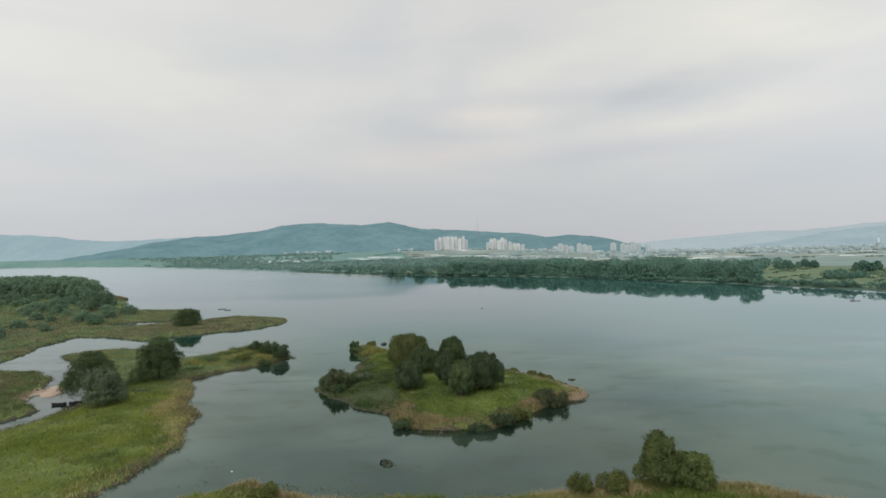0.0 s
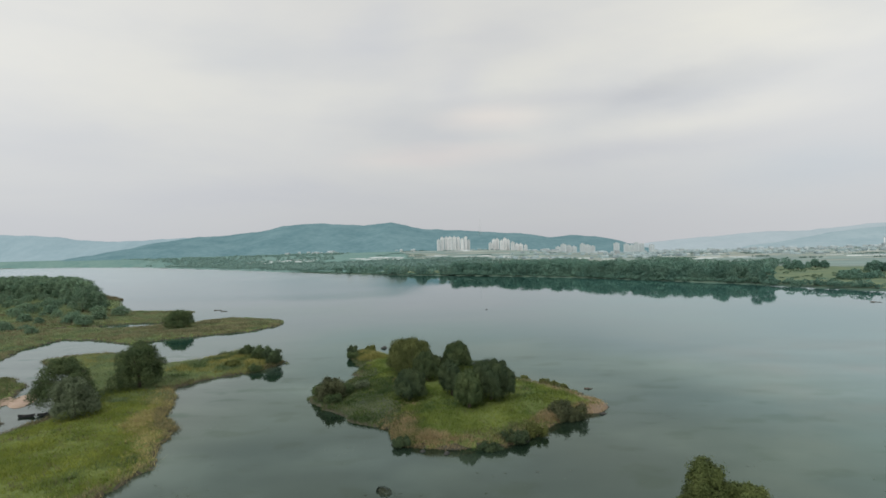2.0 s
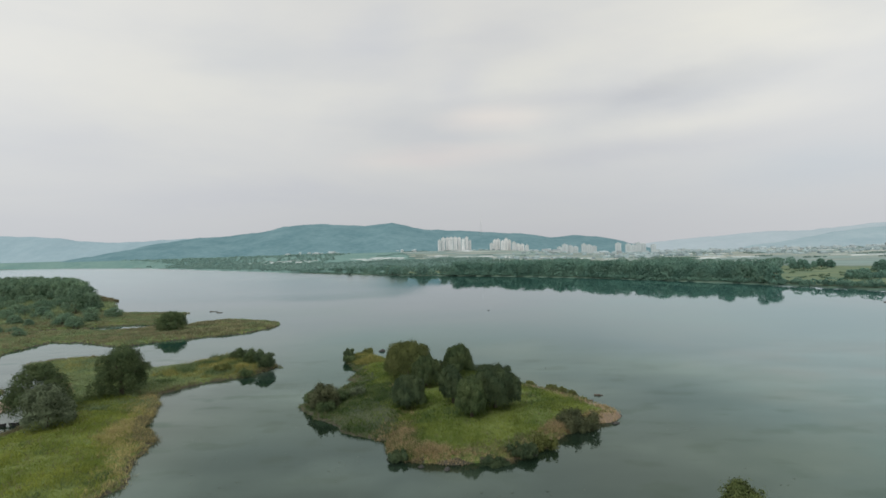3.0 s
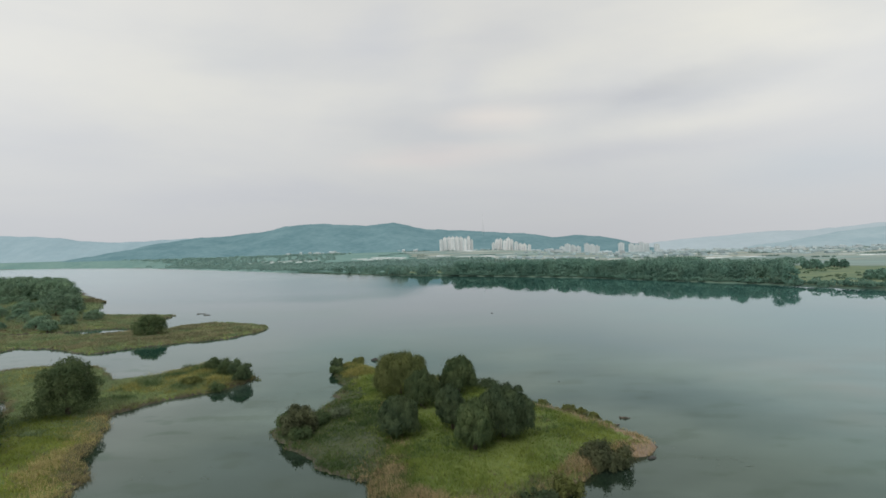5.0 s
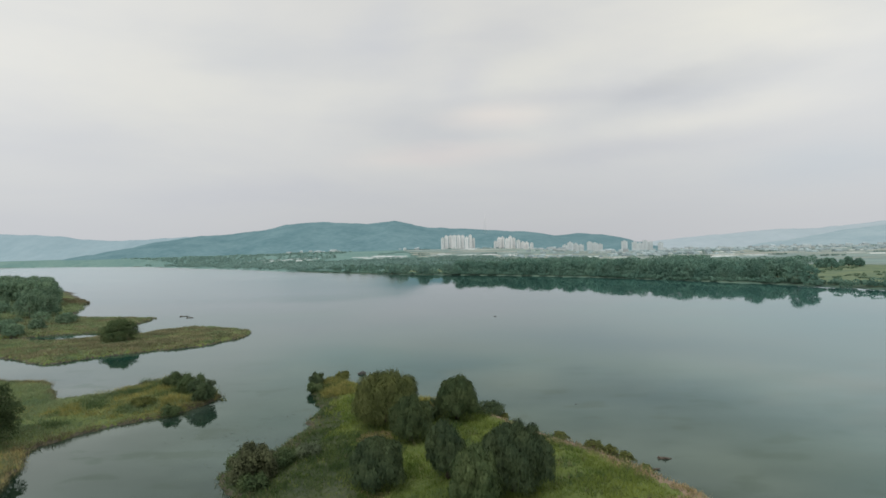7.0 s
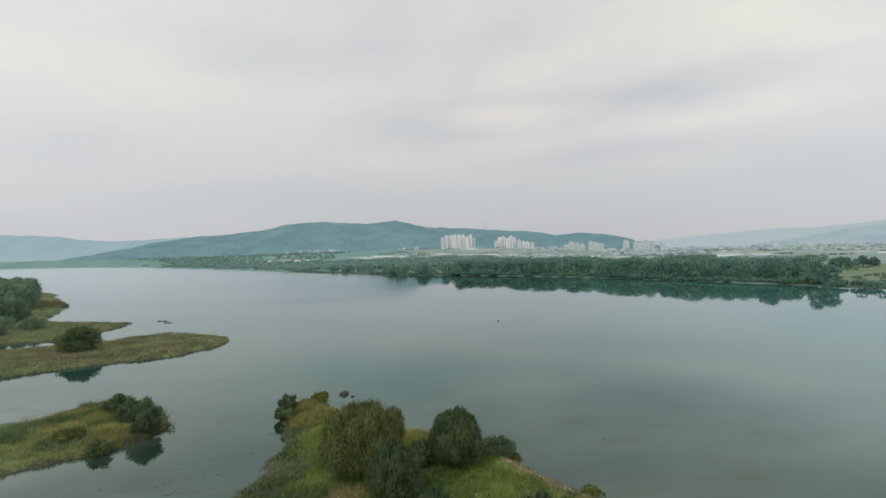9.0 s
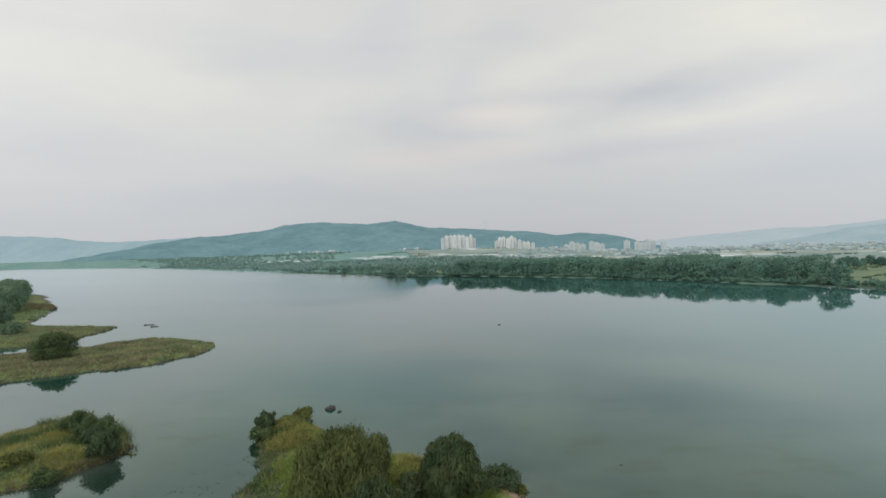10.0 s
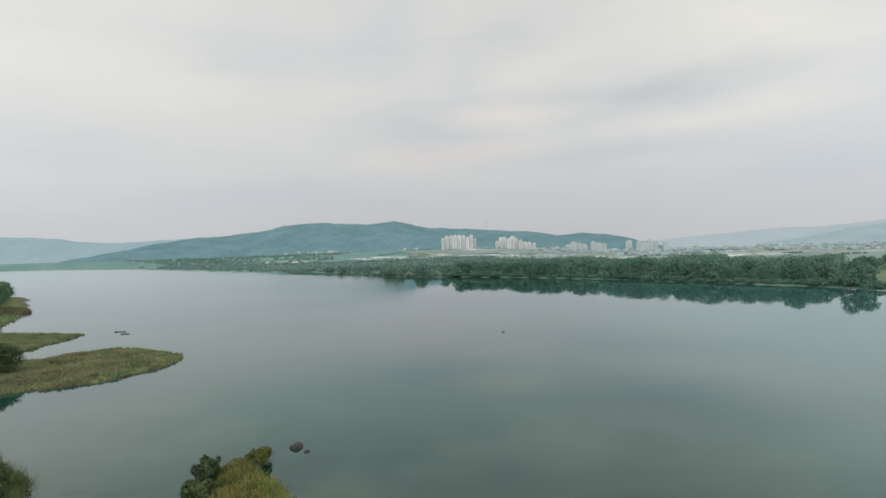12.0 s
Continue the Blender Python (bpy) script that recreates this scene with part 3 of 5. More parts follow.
def build_ground():
    xs = graded(-170, 60, 0.85, -4900, 4900, 1.05)
    ys = graded(68, 300, 0.85, -300, 4950, 1.04)
    X, Y, quads = sheet(xs, ys)
    Z = land_height(X, Y)
    verts = np.stack((X, Y, Z), -1).reshape(-1, 3)
    mid = verts[quads].mean(1)
    bank = polygon_depth(mid[:, 0], mid[:, 1], FARBANK)
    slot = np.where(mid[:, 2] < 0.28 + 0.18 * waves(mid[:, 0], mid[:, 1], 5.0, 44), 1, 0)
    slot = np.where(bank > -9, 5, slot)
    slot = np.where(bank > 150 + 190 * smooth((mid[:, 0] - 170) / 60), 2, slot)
    # Beyond 900 m to the west, the ground takes its haze-tinted colour.
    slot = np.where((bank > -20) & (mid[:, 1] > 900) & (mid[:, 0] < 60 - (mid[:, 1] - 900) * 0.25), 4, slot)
    slot = np.where((bank > -12) & (bank < 25) & (mid[:, 2] < 1.1) & (mid[:, 1] < 1000), 8, slot)
    wet = polygon_depth(mid[:, 0], mid[:, 1], ISLAND)
    slot = np.where((wet > 0) & (mid[:, 0] + 0.3 * (mid[:, 1] - 120) < -14 + 7 * waves(mid[:, 0], mid[:, 1], 9.0, 96)) & (slot == 0), 6, slot)
    bare = np.minimum(np.hypot((mid[:, 0] - 27) / 4.5, (mid[:, 1] - 121.8) / 3.4), np.abs(polygon_depth(mid[:, 0], mid[:, 1], ISLAND) - 1.2) / 2.2 + 9 * (mid[:, 0] < 1) + 9 * (mid[:, 1] < 122))
    slot = np.where((bare + 0.5 * waves(mid[:, 0], mid[:, 1], 4.0, 53) < 1) & (mid[:, 2] > -0.1), 7, slot)
    sand = np.hypot((mid[:, 0] + 105) / 5.5, (mid[:, 1] - 134) / 9.0) + 0.3 * waves(mid[:, 0], mid[:, 1], 5.0, 51)
    slot = np.where((sand < 1) & (mid[:, 2] > -0.3), 3, slot)
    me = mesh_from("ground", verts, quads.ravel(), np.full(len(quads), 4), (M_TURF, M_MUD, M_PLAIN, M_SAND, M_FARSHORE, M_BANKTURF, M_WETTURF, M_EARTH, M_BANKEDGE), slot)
    return tagged(new("ground", me), "grassy river islands, muddy banks and cultivated plain", "ground", kind="structure")


build_ground()


def build_water():
    xs = graded(-300, 300, 60, -4900, 4900, 1.3)
    ys = graded(-100, 700, 60, -300, 4900, 1.3)
    X, Y, quads = sheet(xs, ys)
    verts = np.stack((X, Y, np.zeros_like(X)), -1).reshape(-1, 3)
    me = mesh_from("water", verts, quads.ravel(), np.full(len(quads), 4), (M_WATER,))
    return tagged(new("water", me), "calm grey-green river mirroring the overcast sky", "river", kind="structure")


build_water()


# ---- helpers for things ----
def empty(name, m, label, category, group=""):
    ob = new(name)
    ob.matrix_basis = m
    ob.empty_display_size = 0.5
    return tagged(ob, label, category, group)


def part(name, data, mat, parent, label=""):
    """A bmesh or a finished mesh as one part under a thing."""
    if isinstance(data, bmesh.types.BMesh):
        me = bpy.data.meshes.new(name)
        data.normal_update()
        data.to_mesh(me)
        data.free()
        me.materials.append(mat)
    else:
        me = data
    ob = new(name, me)
    ob.parent = parent
    return tagged(ob, label)


def tube(bm, pts, radii, seg=7):
    rings = []
    for i, (p, r) in enumerate(zip(pts, radii)):
        p = Vector(p)
        d = (Vector(pts[min(i + 1, len(pts) - 1)]) - Vector(pts[max(i - 1, 0)])).normalized()
        u = d.orthogonal().normalized()
        v = d.cross(u)
        rings.append([bm.verts.new(p + (u * math.cos(a) + v * math.sin(a)) * r) for a in (2 * math.pi * k / seg for k in range(seg))])
    for a, b in zip(rings, rings[1:]):
        for k in range(seg):
            f = bm.faces.new((a[k], a[(k + 1) % seg], b[(k + 1) % seg], b[k]))
            f.smooth = True
    bm.faces.new(rings[-1])
    bm.faces.new(rings[0][::-1])


def box(bm, x0, y0, z0, x1, y1, z1):
    v = [bm.verts.new((x, y, z)) for z in (z0, z1) for y in (y0, y1) for x in (x0, x1)]
    for q in ((0, 2, 3, 1), (4, 5, 7, 6), (0, 1, 5, 4), (2, 6, 7, 3), (0, 4, 6, 2), (1, 3, 7, 5)):
        bm.faces.new([v[i] for i in q])


def unit(a):
    return a / np.maximum(np.linalg.norm(a, axis=1, keepdims=True), 1e-6)


def leaf_cards(centres, along, rng, length, width, outward):
    """Pointed leaf sprays, one lozenge each, along the given directions with random roll, their upper faces turned outward."""
    n = len(centres)
    along = unit(along)
    side = unit(np.cross(along, rng.normal(size=(n, 3)) * 0.6 + outward))
    side *= np.where((np.cross(along, side) * outward).sum(1) > 0, -1, 1)[:, None]
    ln = length * rng.uniform(0.7, 1.3, (n, 1))
    wd = width * rng.uniform(0.7, 1.3, (n, 1))
    bend = np.cross(along, side) * ln * rng.uniform(-0.15, 0.15, (n, 1))
    v = np.stack((centres - along * ln / 2, centres + side * wd / 2 + bend, centres + along * ln / 2, centres - side * wd / 2 + bend), 1)
    return v.reshape(-1, 3)


def crown_mesh(name, lobes, count, rng, length, width, droop, mat, feather=False):
    """Leaf sprays over the shells of several lobes (x, y, z, rx, ry, rz), thinner below, with loose sprays outside."""
    lobes = np.array(lobes, float)
    area = lobes[:, 3] * lobes[:, 5] + lobes[:, 4] * lobes[:, 5] + lobes[:, 3] * lobes[:, 4]
    pick = rng.choice(len(lobes), count, p=area / area.sum())
    d = unit(rng.normal(size=(count, 3)))
    d[:, 2] = np.where(d[:, 2] < -0.55, -d[:, 2], d[:, 2])
    hanging = droop >= 0.7
    turn = np.arctan2(d[:, 1], d[:, 0])
    lump = 1 + 0.16 * np.sin(d[:, 0] * 7 + pick * 2.1) * np.sin(d[:, 1] * 6 + pick) + 0.08 * np.sin(d[:, 2] * 11 + pick * 0.7)
    r = lump * rng.choice((1.0, 0.86, 0.68), count, p=(0.6, 0.27, 0.13)) * rng.uniform(0.90, 1.10, count)
    if hanging:
        lump = 1 + 0.09 * np.sin(turn * 9 + pick * 1.7) + 0.05 * np.sin(turn * 17 + pick) + 0.05 * np.sin(d[:, 2] * 6 + pick)
        r = lump * rng.choice((1.0, 0.86, 0.68), count, p=(0.6, 0.27, 0.13)) * rng.uniform(0.92, 1.08, count)
    if feather:
        r = lump * rng.triangular(0.5, 1.0, 1.4, count)
    stray = rng.rand(count) < 0.12
    r = np.where(stray, r * rng.uniform(1.02, 1.22, count), r)
    c = lobes[pick, :3] + d * lobes[pick, 3:] * r[:, None]
    keep = c[:, 2] > 0.15
    c, d = c[keep], d[keep]
    n = len(c)
    tang = unit(np.cross(d, rng.normal(size=(n, 3))))
    along = tang * (1 - droop) + d * 0.10 + np.array((0, 0, -1.0)) * droop + rng.normal(size=(n, 3)) * 0.22
    verts = leaf_cards(c, along, rng, length, width, d)
    soft = unit(d + np.array((0, 0, 0.25)) + rng.normal(size=(n, 3)) * (0.11 if hanging else 0.06 if length > 1 else 0.2))
    return mesh_from(name, verts, np.arange(n * 4), np.full(n, 4), (mat,), normals=np.repeat(soft, 4, axis=0))


def make_lobes(rng, height, width, base, count, loose=False, hanging=False):
    """Lobes heaped into an uneven dome of that height and width: a leading one, a skirt near the ground, shoulders and tops."""
    ox, oy = rng.uniform(-0.05, 0.05, 2) * width
    tall = height - base
    if loose:
        out = [(ox, oy, height * 0.3, width * 0.30, width * 0.28, height * 0.32)]
        for k in range(count * 2 + 6):
            a, rad = rng.uniform(0, 6.28), width * 0.44 * math.sqrt(rng.rand())
            s = width * rng.uniform(0.06, 0.15)
            sz = min(s * rng.uniform(0.9, 1.8), height * 0.5)
            z = max(sz * 0.7, height * rng.uniform(0.15, 0.95) * (1 - 0.8 * (rad / width)) - sz * 0.6)
            out.append((ox + math.cos(a) * rad, oy + math.sin(a) * rad, z, s, s * rng.uniform(0.8, 1.2), sz))
        return out
    if hanging:
        out = [(ox, oy, height * 0.50, width * 0.38, width * 0.37, height * 0.45), (-ox, -oy, height * 0.36, width * 0.42, width * 0.41, height * 0.36)]
        n = count * 2 + 4
        for k in range(n):
            a, lift = 2.4 * k + rng.uniform(-0.35, 0.35), (k + 0.5) / n
            rad = width * 0.40 * math.sqrt(1 - lift ** 3) * rng.uniform(0.82, 1.12)
            s = width * rng.uniform(0.09, 0.16)
            sz = s * rng.uniform(1.1, 1.9)
            z = min(height * (0.26 + 0.62 * lift) * rng.uniform(0.92, 1.06), height * 1.03 - sz)
            out.append((ox + math.cos(a) * rad, oy + math.sin(a) * rad, max(z, sz * 0.6), s, s * rng.uniform(0.8, 1.2), sz))
        return out
    out = [(ox, oy, base + tall * 0.52, width * 0.33, width * 0.32, tall * 0.45), (-ox, -oy, base + tall * 0.25, width * 0.42, width * 0.41, tall * 0.27)]
    n, turn = count * 2, rng.uniform(0, 6.28)
    for k in range(n):
        a, lift = turn + 2.4 * k + rng.uniform(-0.4, 0.4), (k + 0.5) / n
        rad = width * 0.40 * math.sqrt(1 - lift ** 2.4) * rng.uniform(0.75, 1.12)
        s = width * rng.uniform(0.09, 0.17)
        sz = s * rng.uniform(0.8, 1.3)
        z = min(base + tall * (0.12 + 0.76 * lift) * rng.uniform(0.9, 1.08), height * 1.03 - sz)
        out.append((ox + math.cos(a) * rad, oy + math.sin(a) * rad, max(z, sz * 0.5), s, s * rng.uniform(0.8, 1.2), sz))
    return out


def trunk_mesh(rng, height, spread, stem, limbs):
    bm = bmesh.new()
    lean = (rng.uniform(-0.4, 0.4), rng.uniform(-0.4, 0.4))
    top = (lean[0], lean[1], height * 0.62)
    tube(bm, [(0, 0, -0.6), (lean[0] * 0.3, lean[1] * 0.3, height * 0.2), (lean[0] * 0.8, lean[1] * 0.8, height * 0.42), top],
         [stem * 1.25, stem, stem * 0.7, stem * 0.3])
    for k in range(limbs):
        a = 2 * math.pi * k / limbs + rng.uniform(-0.5, 0.5)
        z0 = height * rng.uniform(0.15, 0.4)
        r = spread * rng.uniform(0.55, 0.9)
        p0 = (lean[0] * 0.5, lean[1] * 0.5, z0)
        p1 = (math.cos(a) * r * 0.5, math.sin(a) * r * 0.5, z0 + height * 0.22)
        p2 = (math.cos(a) * r, math.sin(a) * r, z0 + height * rng.uniform(0.28, 0.42))
        tube(bm, [p0, p1, p2], [stem * 0.5, stem * 0.34, stem * 0.12], 6)
    return bm


def ground_z(x, y):
    return float(land_height(np.array([float(x)]), np.array([float(y)]))[0])


def build_tree(name, x, y, height, width, seed, mat, label, category="tree", base=0.12, sprays=9000, size=(0.55, 0.2), droop=0.5, lobes=9, stem=0.3, group="", turn=0.0, z=None):
    rng = np.random.RandomState(seed)
    thing = empty(name, pose(x, y, ground_z(x, y) if z is None else z, 0, 0, turn), label, category, group)
    part("trunk", trunk_mesh(rng, height, width * 0.38, stem, 6), M_BARK, thing, "grey-brown trunk with spreading limbs")
    ls = make_lobes(rng, height, width, height * base, lobes, category == "bush", droop >= 0.7)
    part("crown", crown_mesh("crown", ls, sprays, rng, size[0], size[1], droop, mat, category == "bush"), mat, thing)
    return thing


# ---- trees and shrubs on the island ----
HANG = dict(size=(0.55, 0.095), stem=0.3)
build_tree("willow_tree", -15.5, 150, 8.2, 11.8, 11, M_ISLEWILLOW, "broad olive-green weeping willow on the island", sprays=42000, droop=0.90, lobes=12, base=0.05, **HANG)
build_tree("willow_tree", -10.3, 141.5, 6.8, 6.8, 12, M_WILLOW, "grey-green drooping willow beside the broad willow", sprays=20000, droop=0.90, base=0.03, **HANG)
build_tree("willow_tree", -12.8, 125, 6.3, 7.0, 13, M_DARKLEAF, "dark round willow among dry grass", sprays=20000, droop=0.75, base=0.02, **HANG)
build_tree("willow_tree", -3.4, 152, 7.2, 7.7, 14, M_WILLOW, "upright dark green willow with a rounded top", sprays=26000, droop=0.85, base=0.03, **HANG)
build_tree("willow_tree", -3.9, 128, 7.4, 5.0, 15, M_DARKLEAF, "slender dark willow in the middle of the grass", sprays=18000, droop=0.80, base=0.02, **HANG)
build_tree("willow_tree", 4.4, 124.2, 8.0, 8.8, 16, M_DARKLEAF, "wide spreading dark green willow over the grass", sprays=36000, droop=0.85, lobes=11, base=0.02, **HANG)
build_tree("willow_tree", -0.2, 119.2, 7.6, 5.8, 17, M_WILLOW, "green willow with hanging sprays", sprays=22000, droop=0.92, base=0.02, **HANG)
build_tree("shrub", 18.2, 116.8, 4.0, 7.4, 18, M_BROWNLEAF, "low dark brownish bush leaning over the water", "bush", sprays=9000, size=(0.45, 0.15), droop=0.3, base=0.0, stem=0.12)
for x, y, h, w, seed in ((3.0, 101.8, 1.5, 4.2, 24), (7.6, 104.6, 2.0, 5.0, 46), (11.6, 107.8, 2.1, 4.4, 47), (-12.0, 103.2, 1.3, 3.4, 48)):
    build_tree("shrub", x, y, h, w, seed, M_OLIVE if seed % 2 else M_DARKLEAF, "low dark thicket over the island's south bank", "bush", sprays=3500, size=(0.38, 0.13), droop=0.3, base=0.0, stem=0.08)
build_tree("shrub", -31.3, 131.5, 5.6, 7.0, 19, M_BROWNLEAF, "grey-brown straggling bush at the muddy shore", "bush", sprays=5000, droop=0.4, base=0.0, stem=0.14)
build_tree("shrub", -34, 135, 3.0, 5.0, 20, M_WILLOW, "low green bush at the shallow edge", "bush", sprays=2500, droop=0.4, base=0.0, stem=0.1)
build_tree("shrub", -37.2, 182.5, 3.4, 4.2, 21, M_DARKLEAF, "dark green bush at the island's end", "bush", sprays=3000, droop=0.3, base=0.0, stem=0.12)
build_tree("shrub", -36.4, 177.5, 2.4, 4.0, 22, M_WILLOW, "small green bush on the shore", "bush", sprays=2000, droop=0.3, base=0.0, stem=0.1)
build_tree("shrub", -32.5, 188.5, 2.0, 4.0, 23, M_OLIVE, "low brownish shrub at the water's edge", "bush", sprays=1500, droop=0.3, base=0.0, stem=0.08)

for x, y, h, w, seed in ((-28.2, 134.5, 2.4, 5.0, 25), (-25.5, 138.5, 1.8, 4.4, 26), (-29.5, 128.0, 2.2, 4.2, 27), (-33.5, 138, 1.6, 4.0, 28)):
    build_tree("shrub", x, y, h, w, seed, M_WILLOW if seed % 2 else M_GREYLEAF, "low straggling bush in the wet grass", "bush", sprays=1800, size=(0.4, 0.15), droop=0.4, base=0.0, stem=0.07)

build_tree("shrub", -8.2, 151.5, 4.2, 4.0, 29, M_DARKLEAF, "dark upright bush between the two willows", "bush", sprays=4500, size=(0.4, 0.13), droop=0.4, base=0.0, stem=0.1)
build_tree("shrub", 2.6, 158.5, 1.7, 6.5, 30, M_DARKLEAF, "low dark brush on the island's north bank", "bush", sprays=3500, size=(0.35, 0.13), droop=0.3, base=0.0, stem=0.07)

# ---- trees of the field and the spit ----
build_tree("field_tree", -80.5, 118.0, 8.0, 9.0, 31, M_GREYLEAF, "grey-green bushy willow at the field's edge", sprays=17000, size=(0.42, 0.16), droop=0.45, base=0.02)
build_tree("field_tree", -89.5, 127, 11.2, 13.5, 32, M_WILLOW, "dark green broad willow above the creek", sprays=20000, size=(0.42, 0.16), droop=0.4, base=0.08, stem=0.4)
build_tree("field_tree", -82, 142, 10.8, 12.5, 33, M_WILLOW, "large dark round tree between the meadow and the spit", sprays=22000, size=(0.42, 0.16), droop=0.45, base=0.02, stem=0.4)
build_tree("spit_shrub", -59.2, 170.5, 5.6, 6.0, 34, M_DARKLEAF, "dark bush at the tip of the spit", "bush", sprays=7500, size=(0.42, 0.14), droop=0.2, base=0.0, stem=0.12)
build_tree("spit_shrub", -64.5, 176, 5.0, 6.4, 35, M_WILLOW, "green bush near the tip of the spit", "bush", sprays=7000, size=(0.42, 0.14), droop=0.25, base=0.0, stem=0.12)
build_tree("spit_shrub", -71.5, 181, 4.0, 5.6, 39, M_WILLOW, "green bush among yellow reeds on the spit", "bush", sprays=5500, size=(0.42, 0.14), droop=0.25, base=0.0, stem=0.12)
for x, y, h, w, seed in ((-69, 166, 1.8, 5.0, 36), (-61, 161.5, 2.2, 4.6, 37), (-55.5, 173, 2.0, 4.0, 38)):
    build_tree("spit_shrub", x, y, h, w, seed, M_WILLOW if seed % 2 else M_OLIVE, "low straggling bush on the spit", "bush", sprays=1800, size=(0.4, 0.15), droop=0.3, base=0.0, stem=0.07)

# ---- near bank ----
build_tree("bank_tree", 27.2, 76.5, 7.2, 6.4, 41, M_POPLAR, "yellow-green young poplar at the near bank", sprays=22000, size=(0.27, 0.13), droop=0.15, base=0.06)
build_tree("bank_tree", 31.4, 76.0, 4.6, 6.2, 42, M_POPLAR, "low green tree beside the poplar", sprays=15000, size=(0.27, 0.13), droop=0.2, base=0.02)
build_tree("shrub", 15.6, 74.6, 3.0, 3.8, 43, M_OLIVE, "slim yellowish shrub on the near bank", "bush", sprays=5000, size=(0.26, 0.11), droop=0.2, base=0.0, stem=0.1)
build_tree("shrub", 20.4, 76.2, 2.4, 5.2, 44, M_OLIVE, "low brownish-green shrub on the near bank", "bush", sprays=5000, size=(0.26, 0.11), droop=0.2, base=0.0, stem=0.1)
build_tree("shrub", -27, 74, 2.2, 4.0, 45, M_OLIVE, "yellow-green shrub on the near bank", "bush", sprays=5000, size=(0.26, 0.11), droop=0.2, base=0.0, stem=0.1)

# ---- the point and its grove ----
build_tree("point_tree", -132, 249, 7.8, 13, 53, M_WILLOW, "dark rounded willow on the reedy point", sprays=11000, size=(0.55, 0.24), droop=0.4, base=0.0)


def grove(name, mat, label, group, spots, seed, heights, sprays, size, kinds=4, width=0.95):
    """A stand of trees: a few built in full, the rest copies turned and scaled."""
    rng = np.random.RandomState(seed)
    first = []
    xy = np.array(spots, float)
    levels = land_height(xy[:, 0], xy[:, 1])
    for i, (x, y) in enumerate(spots):
        h = rng.uniform(*heights)
        if i < kinds:
            first.append((build_tree(name, x, y, h, h * width * rng.uniform(0.9, 1.15), seed + i, mat, label, sprays=sprays, size=size, droop=0.12, base=0.02, lobes=9, group=group, z=float(levels[i])), h))
        else:
            src, h0 = first[i % kinds]
            s = h / h0
            m = pose(x, y, float(levels[i]), 0, 0, rng.uniform(0, 360)) @ Matrix.Diagonal((s * rng.uniform(0.9, 1.2), s * rng.uniform(0.9, 1.2), s, 1))
            copy_thing(src, m)


_rng = np.random.RandomState(5)


def scatter(count, box_xy, gap, seed, accept, first=()):
    """Up to count spots at least gap apart inside a box, where accept(x, y) holds."""
    rng = np.random.RandomState(seed)
    x0, y0, x1, y1 = box_xy
    px, py = rng.uniform(x0, x1, 12000), rng.uniform(y0, y1, 12000)
    ok = accept(px, py)
    px, py = px[ok], py[ok]
    got = [np.array(p, float) for p in first]
    for p in zip(px, py):
        if len(got) >= count:
            break
        if not got or np.min(np.hypot(*(np.array(got) - p).T)) > gap:
            got.append(np.array(p))
    return [(float(x), float(y)) for x, y in got]


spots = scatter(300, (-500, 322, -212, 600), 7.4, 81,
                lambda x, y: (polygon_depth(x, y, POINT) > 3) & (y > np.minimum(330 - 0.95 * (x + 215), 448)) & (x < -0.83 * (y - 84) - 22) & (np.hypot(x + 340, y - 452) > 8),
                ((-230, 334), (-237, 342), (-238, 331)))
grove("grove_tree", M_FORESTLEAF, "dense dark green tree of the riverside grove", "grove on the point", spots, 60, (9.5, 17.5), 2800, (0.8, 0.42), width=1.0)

spots = scatter(150, (-430, 205, -188, 445), 9, 82, lambda x, y: (polygon_depth(x, y, POINT) > 5) & (y < np.minimum(324 - 0.95 * (x + 215), 442)))
grove("marsh_shrub", M_FORESTLEAF, "rounded green shrub in the marsh", "shrubs in the marsh", spots, 80, (2.5, 6), 1700, (0.5, 0.26), width=1.5)

# ---- trees along the far bank ----
EDGE = FARBANK[1:15]


def along_edge(s):
    """A point at the fraction s of the far shore line, and the way inland there."""
    pts = [Vector(p) for p in EDGE]
    lens = [(b - a).length for a, b in zip(pts, pts[1:])]
    d = s * sum(lens)
    for a, b, ln in zip(pts, pts[1:], lens):
        if d <= ln:
            t = (b - a) / ln
            return a + t * d, Vector((t.y, -t.x))
        d -= ln
    return pts[-1], Vector((0, 1))


def in_wood(x, y):
    return x < 205 + 0.69 * (y - 432)


def in_meadow(x, y):
    return x > 214 + 0.69 * (y - 432)


def bank_spots(count, west, east, near, deep, gap, seed, accept=in_wood):
    """Spots behind the far shore between two eastings, near to deep metres inland, at least gap apart, where accept(x, y) holds."""
    rng = np.random.RandomState(seed)
    got = []
    for k in range(count * 30):
        p, inland = along_edge(rng.uniform(0, 1))
        q = p + inland * rng.uniform(near, deep)
        if west < p.x < east and accept(q.x, q.y) and all((q.x - a) ** 2 + (q.y - b) ** 2 > gap * gap for a, b in got):
            got.append((q.x, q.y))
            if len(got) == count:
                break
    return got


FAR_LABEL, FAR_GROUP = "hazy green tree along the far river bank", "trees along the far bank"
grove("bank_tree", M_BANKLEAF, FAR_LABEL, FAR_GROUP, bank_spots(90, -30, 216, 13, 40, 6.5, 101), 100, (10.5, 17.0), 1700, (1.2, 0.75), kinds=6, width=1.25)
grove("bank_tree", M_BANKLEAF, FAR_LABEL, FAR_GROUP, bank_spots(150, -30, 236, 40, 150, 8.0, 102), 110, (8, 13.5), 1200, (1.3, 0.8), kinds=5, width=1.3)
